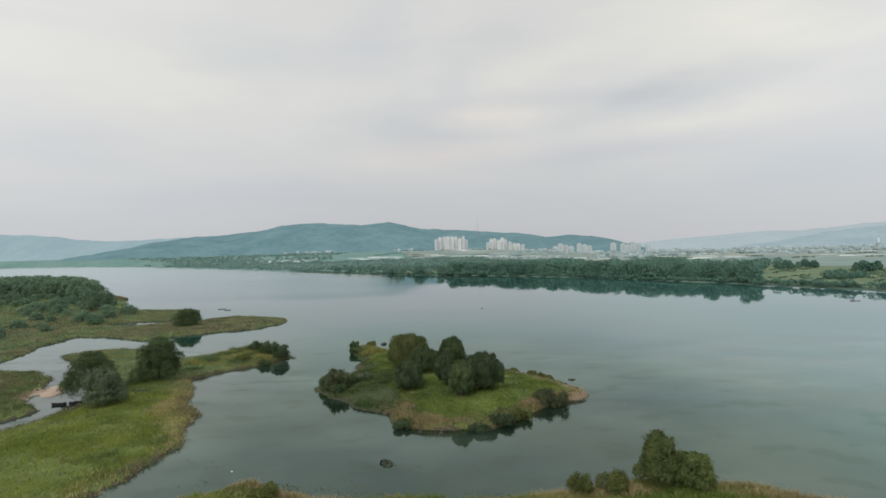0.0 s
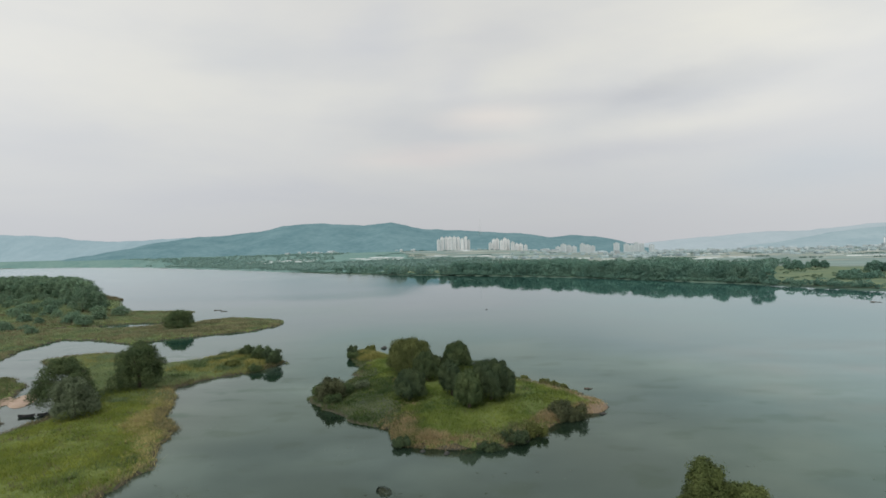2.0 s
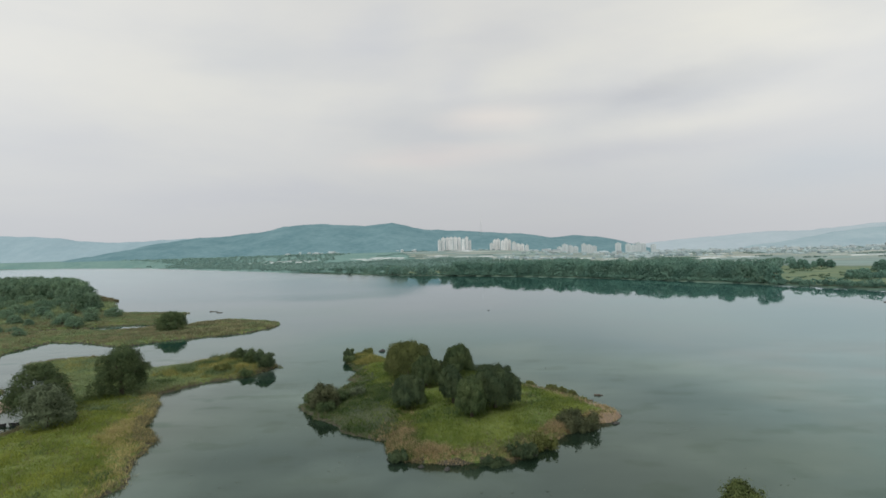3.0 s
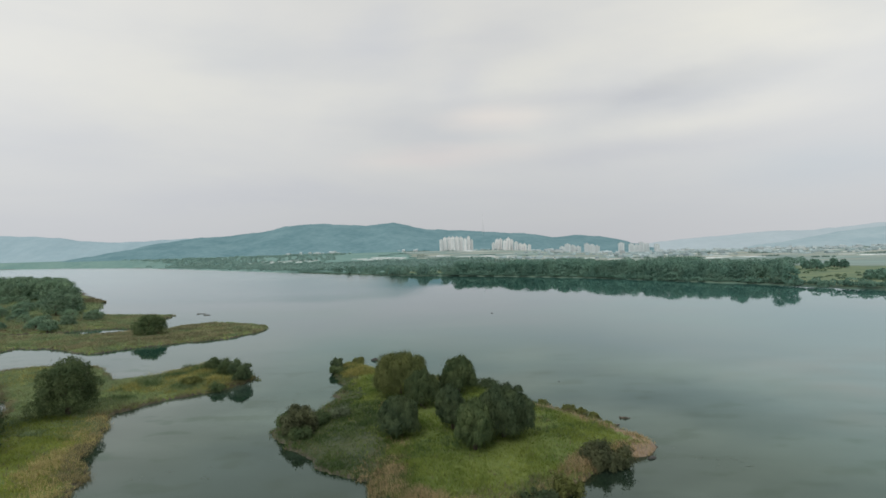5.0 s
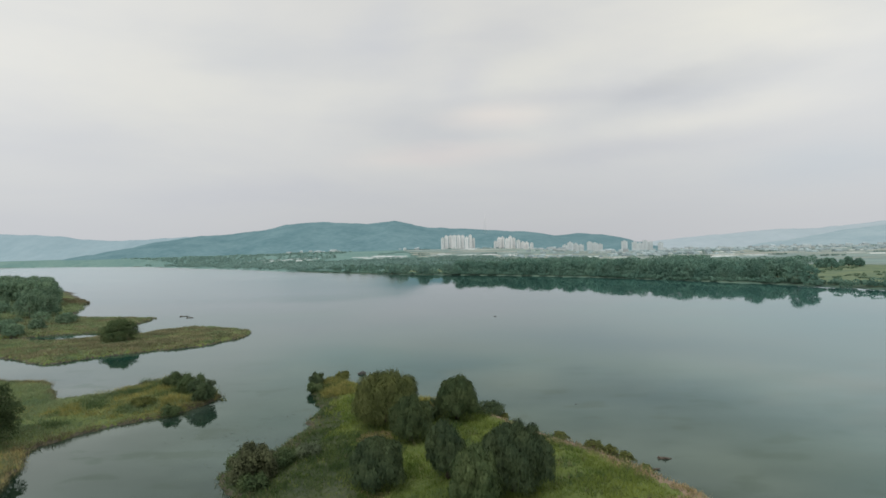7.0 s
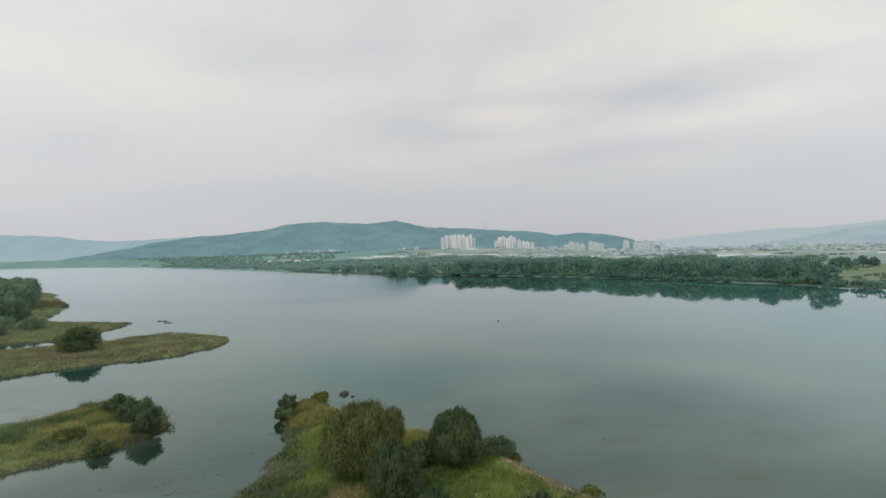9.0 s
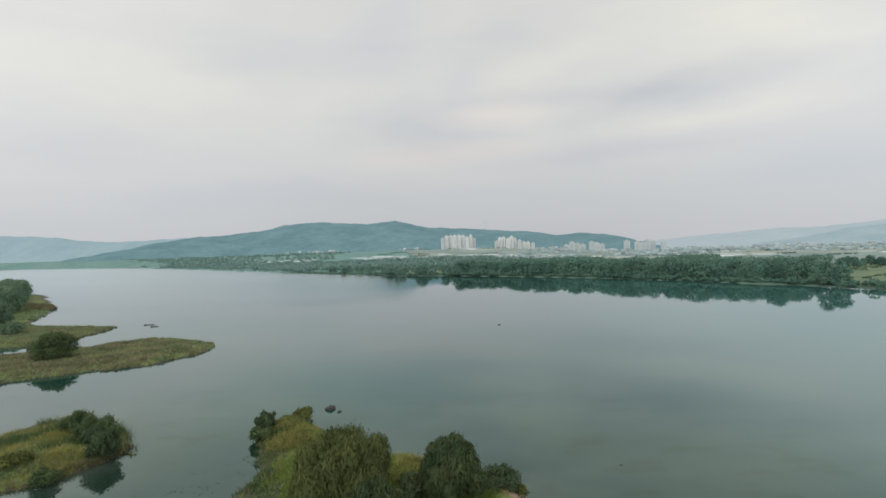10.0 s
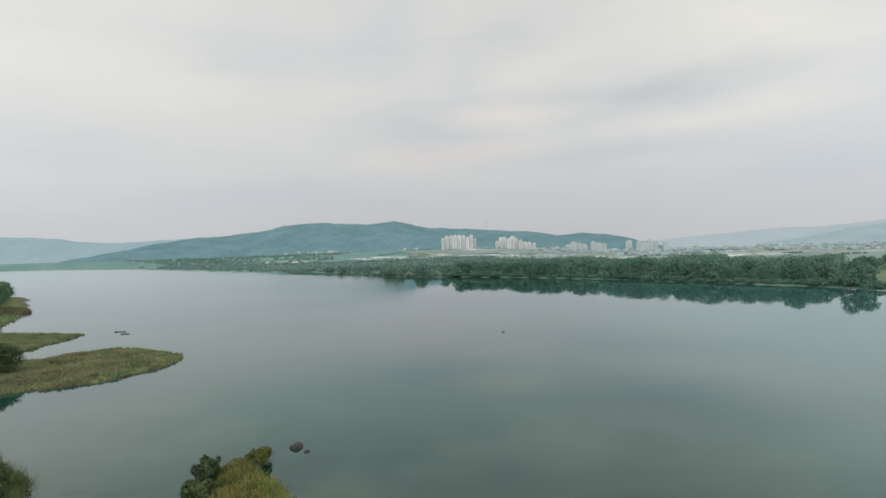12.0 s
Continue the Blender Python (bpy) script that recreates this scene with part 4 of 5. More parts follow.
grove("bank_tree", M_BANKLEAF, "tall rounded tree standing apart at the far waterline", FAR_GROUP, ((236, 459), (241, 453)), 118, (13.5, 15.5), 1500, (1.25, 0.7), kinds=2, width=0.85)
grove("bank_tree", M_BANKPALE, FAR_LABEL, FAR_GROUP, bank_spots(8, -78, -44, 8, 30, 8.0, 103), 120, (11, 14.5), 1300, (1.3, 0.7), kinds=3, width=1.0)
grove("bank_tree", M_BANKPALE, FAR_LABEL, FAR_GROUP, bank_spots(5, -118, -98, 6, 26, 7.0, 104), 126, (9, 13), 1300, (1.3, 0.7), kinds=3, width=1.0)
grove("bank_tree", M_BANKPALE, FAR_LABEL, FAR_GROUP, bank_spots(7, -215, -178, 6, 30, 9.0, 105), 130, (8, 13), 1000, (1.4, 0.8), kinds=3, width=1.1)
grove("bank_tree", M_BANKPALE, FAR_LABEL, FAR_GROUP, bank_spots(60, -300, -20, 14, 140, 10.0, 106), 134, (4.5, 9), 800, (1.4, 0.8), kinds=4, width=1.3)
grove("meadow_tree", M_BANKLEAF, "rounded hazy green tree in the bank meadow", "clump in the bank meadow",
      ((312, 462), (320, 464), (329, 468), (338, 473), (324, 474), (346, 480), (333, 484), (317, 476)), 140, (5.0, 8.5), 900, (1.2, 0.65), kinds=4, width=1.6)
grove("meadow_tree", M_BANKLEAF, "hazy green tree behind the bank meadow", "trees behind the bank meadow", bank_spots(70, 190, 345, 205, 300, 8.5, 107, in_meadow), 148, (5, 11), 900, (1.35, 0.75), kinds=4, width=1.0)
grove("brushwood", M_OLIVE, "low brown-green brush on the island's east bank", "brush on the east bank",
      ((13.5, 145.5), (17.5, 140.5), (19.5, 138.8), (21.5, 137), (23.5, 134.8), (2, 162.5), (5, 158.5)), 150, (0.9, 1.5), 700, (0.4, 0.14), kinds=3, width=2.0)


def far_woods(name, label, spots, seed, heights, cards, size, mat, spread=1.0):
    """Woods too far to count: the crowns of many trees in one mesh."""
    rng = np.random.RandomState(seed)
    allv, alln = [], []
    xy = np.array(spots)
    zs = land_height(xy[:, 0], xy[:, 1])
    for (x, y), z in zip(spots, zs):
        h = rng.uniform(*heights) * (1 + 0.35 * math.sin(x * 0.043 + 1.3) * math.sin(x * 0.017 + y * 0.011))
        w = h * rng.uniform(0.6, 0.95) * spread
        d = unit(rng.normal(size=(cards, 3)))
        r = 1 + 0.18 * np.sin(d[:, 0] * 5 + x) * np.sin(d[:, 1] * 4 + y)
        d[:, 2] = np.where(d[:, 2] < -0.6, -d[:, 2], d[:, 2])
        c = np.stack((x + d[:, 0] * w * r, y + d[:, 1] * w * r, z + h * 0.52 + d[:, 2] * h * 0.5 * r), 1)
        allv.append(leaf_cards(c, rng.normal(size=(cards, 3)) * (1, 1, 0.35), rng, size, size * 0.8, d))
        alln.append(np.repeat(unit(d + np.array((0, 0, 0.3)) + rng.normal(size=(cards, 3)) * 0.08), 4, axis=0))
    v = np.concatenate(allv)
    n = len(v) // 4
    me = mesh_from(name, v, np.arange(n * 4), np.full(n, 4), (mat,), normals=np.concatenate(alln))
    return tagged(new(name, me), label, "trees", kind="stuff")


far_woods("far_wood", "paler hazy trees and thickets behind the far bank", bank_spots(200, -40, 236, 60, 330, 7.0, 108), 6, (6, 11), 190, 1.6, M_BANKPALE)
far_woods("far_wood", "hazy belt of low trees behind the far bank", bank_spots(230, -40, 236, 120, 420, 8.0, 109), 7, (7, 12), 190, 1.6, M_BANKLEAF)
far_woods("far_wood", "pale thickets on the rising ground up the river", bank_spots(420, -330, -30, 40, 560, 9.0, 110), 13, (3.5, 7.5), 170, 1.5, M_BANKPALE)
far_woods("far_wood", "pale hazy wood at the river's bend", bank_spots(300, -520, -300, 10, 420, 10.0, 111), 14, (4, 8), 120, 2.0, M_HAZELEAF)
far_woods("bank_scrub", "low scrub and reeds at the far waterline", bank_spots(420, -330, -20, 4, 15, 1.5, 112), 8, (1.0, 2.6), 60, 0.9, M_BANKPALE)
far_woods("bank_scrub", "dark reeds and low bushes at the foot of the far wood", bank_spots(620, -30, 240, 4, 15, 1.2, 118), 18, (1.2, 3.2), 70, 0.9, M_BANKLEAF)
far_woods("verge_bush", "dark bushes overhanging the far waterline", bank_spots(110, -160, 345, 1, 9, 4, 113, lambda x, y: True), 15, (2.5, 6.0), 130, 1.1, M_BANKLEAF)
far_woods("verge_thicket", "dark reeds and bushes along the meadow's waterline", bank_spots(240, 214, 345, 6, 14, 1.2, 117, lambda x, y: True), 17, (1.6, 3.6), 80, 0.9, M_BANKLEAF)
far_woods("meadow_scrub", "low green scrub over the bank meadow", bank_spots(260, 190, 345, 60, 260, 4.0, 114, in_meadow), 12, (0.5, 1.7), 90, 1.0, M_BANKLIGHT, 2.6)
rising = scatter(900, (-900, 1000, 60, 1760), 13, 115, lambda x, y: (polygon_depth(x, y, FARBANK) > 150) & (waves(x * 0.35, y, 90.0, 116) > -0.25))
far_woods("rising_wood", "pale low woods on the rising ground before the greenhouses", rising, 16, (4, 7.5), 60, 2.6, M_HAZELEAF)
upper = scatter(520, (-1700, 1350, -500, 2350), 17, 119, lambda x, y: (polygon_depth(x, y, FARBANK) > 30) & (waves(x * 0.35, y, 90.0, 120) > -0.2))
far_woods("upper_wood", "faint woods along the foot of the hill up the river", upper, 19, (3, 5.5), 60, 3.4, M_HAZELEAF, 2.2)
valley = []
for (ax, ay), (bx, by) in ((FARBANK[13], FARBANK[14]), (FARBANK[14], FARBANK[15]), (FARBANK[15], FARBANK[16])):
    for k in range(200):
        t, u = _rng.rand(), _rng.uniform(10, 260)
        ln = math.hypot(bx - ax, by - ay)
        valley.append((ax + (bx - ax) * t + (by - ay) / ln * u, ay + (by - ay) * t - (bx - ax) / ln * u))
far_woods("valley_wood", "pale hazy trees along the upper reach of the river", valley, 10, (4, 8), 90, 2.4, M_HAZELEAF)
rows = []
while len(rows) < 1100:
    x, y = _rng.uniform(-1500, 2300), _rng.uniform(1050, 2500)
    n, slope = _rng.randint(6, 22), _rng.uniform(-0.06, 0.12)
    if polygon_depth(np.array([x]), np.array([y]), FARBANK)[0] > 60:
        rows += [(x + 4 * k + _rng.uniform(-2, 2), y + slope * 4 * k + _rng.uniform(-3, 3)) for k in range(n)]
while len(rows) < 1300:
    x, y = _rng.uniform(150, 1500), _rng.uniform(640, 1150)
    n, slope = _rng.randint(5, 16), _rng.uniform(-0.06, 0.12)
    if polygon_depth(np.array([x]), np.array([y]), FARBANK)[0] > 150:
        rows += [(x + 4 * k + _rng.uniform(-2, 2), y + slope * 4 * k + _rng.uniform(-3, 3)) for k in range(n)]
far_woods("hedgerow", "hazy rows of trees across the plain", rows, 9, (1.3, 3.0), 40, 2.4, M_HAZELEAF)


# ---- grass and reeds ----
def grass(name, label, outlines, density, height, mat, seed, box_xy, wanted, blades=4, spread=0.25, width=0.10, wade=0.0):
    """Leaning blades in tufts over the land inside the outlines; wanted(x, y, depth) gives the share of tufts kept."""
    rng = np.random.RandomState(seed)
    x0, y0, x1, y1 = box_xy
    n = int((x1 - x0) * (y1 - y0) * density)
    px, py = rng.uniform(x0, x1, n), rng.uniform(y0, y1, n)
    d = shore(px, py, outlines)
    keep = (d > -0.2 - wade) & (rng.rand(n) < wanted(px, py, d))
    px, py = px[keep], py[keep]
    pz = land_height(px, py)
    ok = pz > -0.12 - 0.5 * wade
    px, py, pz = px[ok], py[ok], pz[ok]
    n = len(px)
    tall = np.clip(0.72 + 0.9 * waves(px, py, 6.0, seed + 1), 0.3, 2.0) * height
    px, py, pz, tall = (np.repeat(a, blades) for a in (px, py, pz, tall))
    m = len(px)
    px, py = px + rng.normal(size=m) * spread, py + rng.normal(size=m) * spread
    h = tall * rng.uniform(0.6, 1.25, m)
    la = rng.uniform(0, 2 * math.pi, m)
    ang, lean = la + math.pi / 2 + rng.normal(size=m) * 0.4, h * rng.uniform(0.3, 1.3, m)
    wx, wy = np.cos(ang) * width / 2, np.sin(ang) * width / 2
    base = np.stack((px, py, pz - 0.05), 1)
    tip = base + np.stack((np.cos(la) * lean, np.sin(la) * lean, h), 1)
    side = np.stack((wx, wy, np.zeros(m)), 1)
    v = np.stack((base - side, base + side, tip), 1).reshape(-1, 3)
    me = mesh_from(name, v, np.arange(m * 3), np.full(m, 3), (mat,), flat=True)
    return tagged(new(name, me), label, "grass", kind="stuff")


def edge_only(width):
    return lambda x, y, d: np.where(d < width + 1.5 * waves(x, y, 8.0, 77), 1.0, 0.06)


def inner(x, y, d):
    return smooth((d - 1.0) / 3)


grass("island_grass", "green tall grass covering the island", (ISLAND,), 9, 0.65, M_ISLEGRASS, 201, (-45, 96, 34, 196),
      lambda x, y, d: inner(x, y, d) * np.where(x + 0.3 * (y - 120) < -14 + 7 * waves(x, y, 9.0, 96), 0.12, 1.0) * np.where((x > 1) & (y > 124) & (d < 4.5 + 2 * waves(x, y, 5.0, 121)), 0.15, 1.0))
grass("island_marsh", "dark green wet grass at the island's shallow side", (ISLAND,), 9, 0.55, M_MARSH, 202, (-46, 100, 0, 196),
      lambda x, y, d: np.where(x + 0.3 * (y - 120) < -12 + 7 * waves(x, y, 9.0, 96), 0.9, 0.03))
grass("island_reeds", "dry tan reeds fringing the island", (ISLAND,), 7, 0.8, M_REED, 203, (-45, 96, 34, 196),
      lambda x, y, d: edge_only(4.5)(x, y, d) * np.where((x > 8) & (y > 122) & (d < 2.4), 0.15, 1.0) * smooth(np.hypot((x - 27) / 4.2, (y - 121.8) / 3.2) * 2 - 1.2) * np.where((x > -16) & (y < 150), 0.4, 0.1), wade=0.7)
grass("island_yellow_grass", "yellowing grass at the island's far end", (ISLAND,), 9, 0.9, M_YELLOW, 204, (-42, 170, -14, 192), lambda x, y, d: inner(x, y, d))
grass("yellow_tuft", "yellowing grass between the willows", (ISLAND,), 14, 1.1, M_YELLOW, 225, (-11.5, 157, -5.5, 167), lambda x, y, d: 0.9 + 0 * d)
grass("field_grass", "bright green meadow grass", (FIELD,), 9, 0.6, M_GRASS, 205, (-130, 66, -46, 140), lambda x, y, d: inner(x, y, d))
grass("island_straw", "straw-coloured dry grass along the island's south and east banks", (ISLAND,), 14, 0.65, M_STRAW, 218, (-18, 97, 34, 170),
      lambda x, y, d: smooth((4.8 + 3.5 * waves(x, y, 7.0, 93) - d) / 2) * np.where(y < 112 + 0.35 * (x + 18), 1.0, np.where(x > 1, np.where(d < 3.0, 0.1, 0.6), 0.1)) * (0.22 + 0.78 * smooth(np.hypot((x - 27) / 4.2, (y - 121.8) / 3.2) * 2 - 1.2)))
grass("island_path", "trodden straw strip between the wet side and the grass", (ISLAND,), 11, 0.5, M_STRAW, 224, (-24, 100, -4, 142),
      lambda x, y, d: smooth(1.8 - np.abs(x + 0.22 * (y - 120) + 12 + 2.5 * waves(x, y, 9.0, 96))) * 0.8)
grass("straw_patch", "pale dry grass beside the willows", (ISLAND,), 14, 0.45, M_STRAW, 226, (-20, 140, -12, 147),
      lambda x, y, d: smooth(2.4 - 2 * np.hypot((x + 16.5) / 2.8, (y - 143.5) / 2.2) + waves(x, y, 3.0, 98)))
grass("field_sedge", "tan sedge along the meadow's east shore", (FIELD,), 10, 0.8, M_SEDGE, 219, (-80, 68, -46, 142),
      lambda x, y, d: smooth((7.0 + 5 * waves(x, y, 8.0, 94) - d) / 4) * np.where(y > 104, 0.75, 0.2))
grass("field_tussocks", "darker green tussocks in the meadow", (FIELD,), 4, 0.8, M_DARKGRASS, 216, (-130, 66, -46, 140),
      lambda x, y, d: smooth((waves(x, y, 7.0, 91) - 0.1) * 4) * 0.8 * smooth(d / 3))
grass("island_tussocks", "darker green tussocks on the island", (ISLAND,), 4, 0.8, M_DARKGRASS, 217, (-40, 98, 30, 192),
      lambda x, y, d: smooth((waves(x, y, 6.0, 92) - 0.05) * 4) * 0.8 * smooth(d / 3))
grass("spit_grass", "dull green grass on the spit", (FIELD,), 7, 0.65, M_HAZEGRASS, 206, (-142, 128, -50, 198), lambda x, y, d: smooth(d / 2) * 0.9)
grass("spit_dry_grass", "patches of yellowing grass on the spit", (FIELD,), 3, 0.75, M_YELLOW, 207, (-142, 138, -56, 198),
      lambda x, y, d: smooth(waves(x, y, 14.0, 33) * 2) * 0.5)
grass("spit_tall_reeds", "tall yellowing reeds at the spit's end", (FIELD,), 5, 1.2, M_YELLOW, 222, (-86, 158, -52, 198), lambda x, y, d: smooth((waves(x, y, 7.0, 97) + 0.15) * 3) * 0.8, wade=0.8)
grass("spit_green_reeds", "tall green reeds at the spit's end", (FIELD,), 5, 1.7, M_DARKGRASS, 223, (-86, 152, -52, 198), lambda x, y, d: smooth((0.1 - waves(x, y, 7.0, 97)) * 3) * 0.8, wade=0.6)
grass("shallow_reeds", "pale reeds standing in the shallows north of the spit", (FIELD,), 8, 0.7, M_SEDGE, 227, (-130, 178, -66, 204),
      lambda x, y, d: smooth(2 - 2 * np.minimum(np.hypot((x + 108) / 13, (y - 190.5) / 4), np.hypot((x + 80) / 6, (y - 192.5) / 5)) + waves(x, y, 4.0, 100)) * 0.8, wade=2.2)
grass("field_reeds", "dry reeds along the meadow's shore", (FIELD,), 6, 0.85, M_REED, 208, (-142, 66, -46, 198), edge_only(2.2), wade=0.9)
grass("west_reeds", "brownish marsh grass beyond the creek", (WESTLAND,), 5, 0.7, M_REED, 209, (-190, 84, -92, 162), lambda x, y, d: 0.8 + 0 * d, wade=0.8)
grass("west_grass", "dull green marsh grass beyond the creek", (WESTLAND,), 4, 0.8, M_DARKGRASS, 210, (-190, 84, -92, 162), lambda x, y, d: smooth(d / 3) * 0.6)
grass("point_reeds", "brown reeds on the long point", (POINT,), 3, 0.7, M_PALEREED, 211, (-240, 170, -85, 340), lambda x, y, d: np.where((x > -165), smooth(0.55 + 0.9 * waves(x, y, 11.0, 99)), 0.4), width=0.3, wade=1.0)
grass("point_grass", "green marsh grass on the point", (POINT,), 1.8, 0.65, M_HAZEGRASS, 212, (-250, 170, -85, 350), lambda x, y, d: np.where((x > -165), smooth(0.5 - 0.9 * waves(x, y, 11.0, 99)), 0.8), width=0.4)
grass("marsh_grass", "rank green marsh growth in front of the grove", (POINT,), 0.5, 1.0, M_HAZEGRASS, 220, (-470, 200, -240, 460), lambda x, y, d: 1 + 0 * d, width=0.8, spread=0.8)
grass("marsh_reeds", "brown reeds scattered through the marsh", (POINT,), 0.25, 1.0, M_REED, 221, (-470, 200, -200, 460), lambda x, y, d: smooth(waves(x, y, 20.0, 95) * 3), width=0.8, spread=0.8)
grass("islet_reeds", "brown reeds on the low islet", (ISLET,), 2, 1.6, M_REED, 213, (-335, 405, -265, 468), lambda x, y, d: 1 + 0 * d, width=0.5)
grass("near_grass", "dull green grass on the near bank", (NEARBANK,), 9, 0.7, M_ISLEGRASS, 214, (-45, 62, 70, 84), lambda x, y, d: smooth(d / 2), width=0.1)
grass("near_reeds", "dry reeds fringing the near bank", (NEARBANK,), 9, 0.8, M_STRAW, 215, (-45, 62, 70, 84), edge_only(5), width=0.1, wade=0.9)


# ---- distance: hills, plain, town ----
def hill_range(name, label, depth, crest, mat, thick, seed):
    """A wooded ridge: a sheet that climbs to the given crest line and falls behind it."""
    cx, cz = zip(*crest)
    xs = np.linspace(cx[0], cx[-1], 260)
    rows_ = np.linspace(-1, 0.6, 24)
    X, R = np.meshgrid(xs, rows_)
    top = np.interp(X, cx, cz) + 5 * waves(X, X * 0, 70.0, seed) + 6 * waves(X, X * 0, 170.0, seed + 3, 2)
    fall = np.where(R < 0, 1 - np.abs(R) ** 1.25, 1 - np.abs(R / 0.6) ** 1.6)
    Z = top * fall + (11 * waves(X, R * thick, 130.0, seed + 1) + 26 * waves(X, R * thick * 0.35, 260.0, seed + 4)) * fall * (1 - fall) * 4 - 4
    Y = depth + R * thick + 60 * waves(X, R * 0, 400.0, seed + 2)
    idx = np.arange(X.size).reshape(X.shape)
    quads = np.stack((idx[:-1, :-1], idx[:-1, 1:], idx[1:, 1:], idx[1:, :-1]), -1).reshape(-1, 4)
    me = mesh_from(name, np.stack((X, Y, Z), -1).reshape(-1, 3), quads.ravel(), np.full(len(quads), 4), (mat,))
    return tagged(new(name, me), label, "hill", kind="structure")


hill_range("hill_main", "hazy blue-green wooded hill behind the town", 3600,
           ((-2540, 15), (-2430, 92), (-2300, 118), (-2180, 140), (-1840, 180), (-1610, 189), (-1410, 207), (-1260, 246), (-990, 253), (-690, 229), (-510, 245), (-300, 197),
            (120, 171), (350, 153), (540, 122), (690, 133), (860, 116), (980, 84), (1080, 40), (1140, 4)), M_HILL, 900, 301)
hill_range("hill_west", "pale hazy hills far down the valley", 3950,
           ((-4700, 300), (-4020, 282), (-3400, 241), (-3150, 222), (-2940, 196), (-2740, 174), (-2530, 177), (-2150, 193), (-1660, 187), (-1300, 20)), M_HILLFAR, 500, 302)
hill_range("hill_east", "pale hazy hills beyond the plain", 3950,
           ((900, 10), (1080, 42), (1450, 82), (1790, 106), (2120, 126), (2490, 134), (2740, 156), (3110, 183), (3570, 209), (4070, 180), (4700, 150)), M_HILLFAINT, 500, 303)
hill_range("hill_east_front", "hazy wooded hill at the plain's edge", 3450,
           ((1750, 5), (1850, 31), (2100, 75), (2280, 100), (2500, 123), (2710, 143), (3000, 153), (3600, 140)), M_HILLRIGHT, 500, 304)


def tower(x, y, z, w, d, h, bays, wall_mat, label, group, turn=0.0):
    """A slab of flats: wall with projecting bays, window bands between them, stepped roof."""
    thing = empty("apartment_tower", pose(x, y, z, 0, 0, turn), label, "apartment building", group)
    bm = bmesh.new()
    box(bm, -w / 2, -d / 2, -8, w / 2, d / 2, h)
    part("wall", bm, wall_mat, thing)
    step = w / bays
    for k in range(bays):
        bm = bmesh.new()
        xc = -w / 2 + step * (k + 0.5)
        box(bm, xc - step * 0.32, -d / 2 - 1.6, -8, xc + step * 0.32, -d / 2 - 0.01, h - (3 if k % 2 else 0))
        part("bay", bm, wall_mat, thing)
    for k in range(bays - 1):
        bm = bmesh.new()
        xc = -w / 2 + step * (k + 1)
        box(bm, xc - step * 0.14, -d / 2 - 0.35, 2, xc + step * 0.14, -d / 2 - 0.02, h - 5)
        part("window_band", bm, M_GLASS, thing, "grey strip of stair windows")
    bm = bmesh.new()
    box(bm, -w / 2 - 0.5, -d / 2 - 0.5, h + 0.02, w / 2 + 0.5, d / 2 + 0.5, h + 1.0)
    roof = part("roof", bm, M_TOWERROOF, thing)
    bm = bmesh.new()
    box(bm, -w * 0.16, -d * 0.3, h + 1.02, w * 0.16, d * 0.3, h + 5)
    part("lift_house", bm, wall_mat, roof)
    return thing


for k, (x, w, h) in enumerate(((-128, 14, 60), (-112, 16, 70), (-94, 16, 71), (-76, 16, 71), (-58, 17, 71), (-40, 16, 70), (-22, 14, 62), (-6, 14, 71), (8, 12, 56))):
    tower(x, 2400 + (k % 3) * 14, 26, w, 14, h, 2 + k % 2, M_TOWERGREY if k in (0, 8) else M_TOWER, "tall white apartment slab at the foot of the hill", "white apartment towers")
for k, (x, w, h) in enumerate(((106, 16, 42), (122, 15, 58), (138, 17, 60), (156, 16, 52), (172, 16, 62), (188, 15, 55), (206, 17, 44), (226, 17, 36), (246, 17, 34), (264, 14, 30))):
    tower(x, 2420 + (k % 3) * 16, 24, w, 14, h, 2 + k % 2, M_TOWERGREY if k in (0, 6, 9) else M_TOWER, "stepped white apartment block beside the plain", "stepped apartment blocks")
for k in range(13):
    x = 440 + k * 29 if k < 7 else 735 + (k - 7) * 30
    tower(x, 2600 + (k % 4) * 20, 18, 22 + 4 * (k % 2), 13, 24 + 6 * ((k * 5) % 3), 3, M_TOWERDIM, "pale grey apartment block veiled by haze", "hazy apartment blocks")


def greenhouse_mesh(length):
    bm = bmesh.new()
    n = 9
    ends = []
    for x in (-length / 2, length / 2):
        ends.append([bm.verts.new((x, -4 * math.cos(math.pi * k / n), 3.4 * math.sin(math.pi * k / n))) for k in range(n + 1)])
    for k in range(n):
        bm.faces.new((ends[0][k], ends[0][k + 1], ends[1][k + 1], ends[1][k]))
    bm.faces.new(ends[0][::-1])
    bm.faces.new(ends[1])
    return bm


def greenhouses():
    """Rows of plastic tunnels lying level across the plain, thickest behind the wood up the river."""
    rng = np.random.RandomState(71)
    first = None
    n = 0
    while n < 230:
        if n < 90:
            x, y = rng.uniform(-900, 150), rng.uniform(1780, 2000)
        else:
            x, y = rng.uniform(-100, 2300), rng.uniform(1150, 2700)
        if polygon_depth(np.array([x]), np.array([y]), FARBANK)[0] < 200 or abs(x) > y * 0.86:
            continue
        for k in range(rng.randint(1, 3)):
            m = pose(x, y + k * 26, ground_z(x, y + k * 26) - 0.2, 0, 0, rng.uniform(-4, 4)) @ Matrix.Diagonal((rng.uniform(0.5, 1.5), 1, rng.uniform(0.45, 0.75), 1))
            if first is None:
                first = empty("greenhouse", m, "long white plastic greenhouse on the plain", "greenhouse", "greenhouses on the plain")
                part("film_cover", greenhouse_mesh(70), M_FILM, first)
            else:
                copy_thing(first, m)
            n += 1


greenhouses()


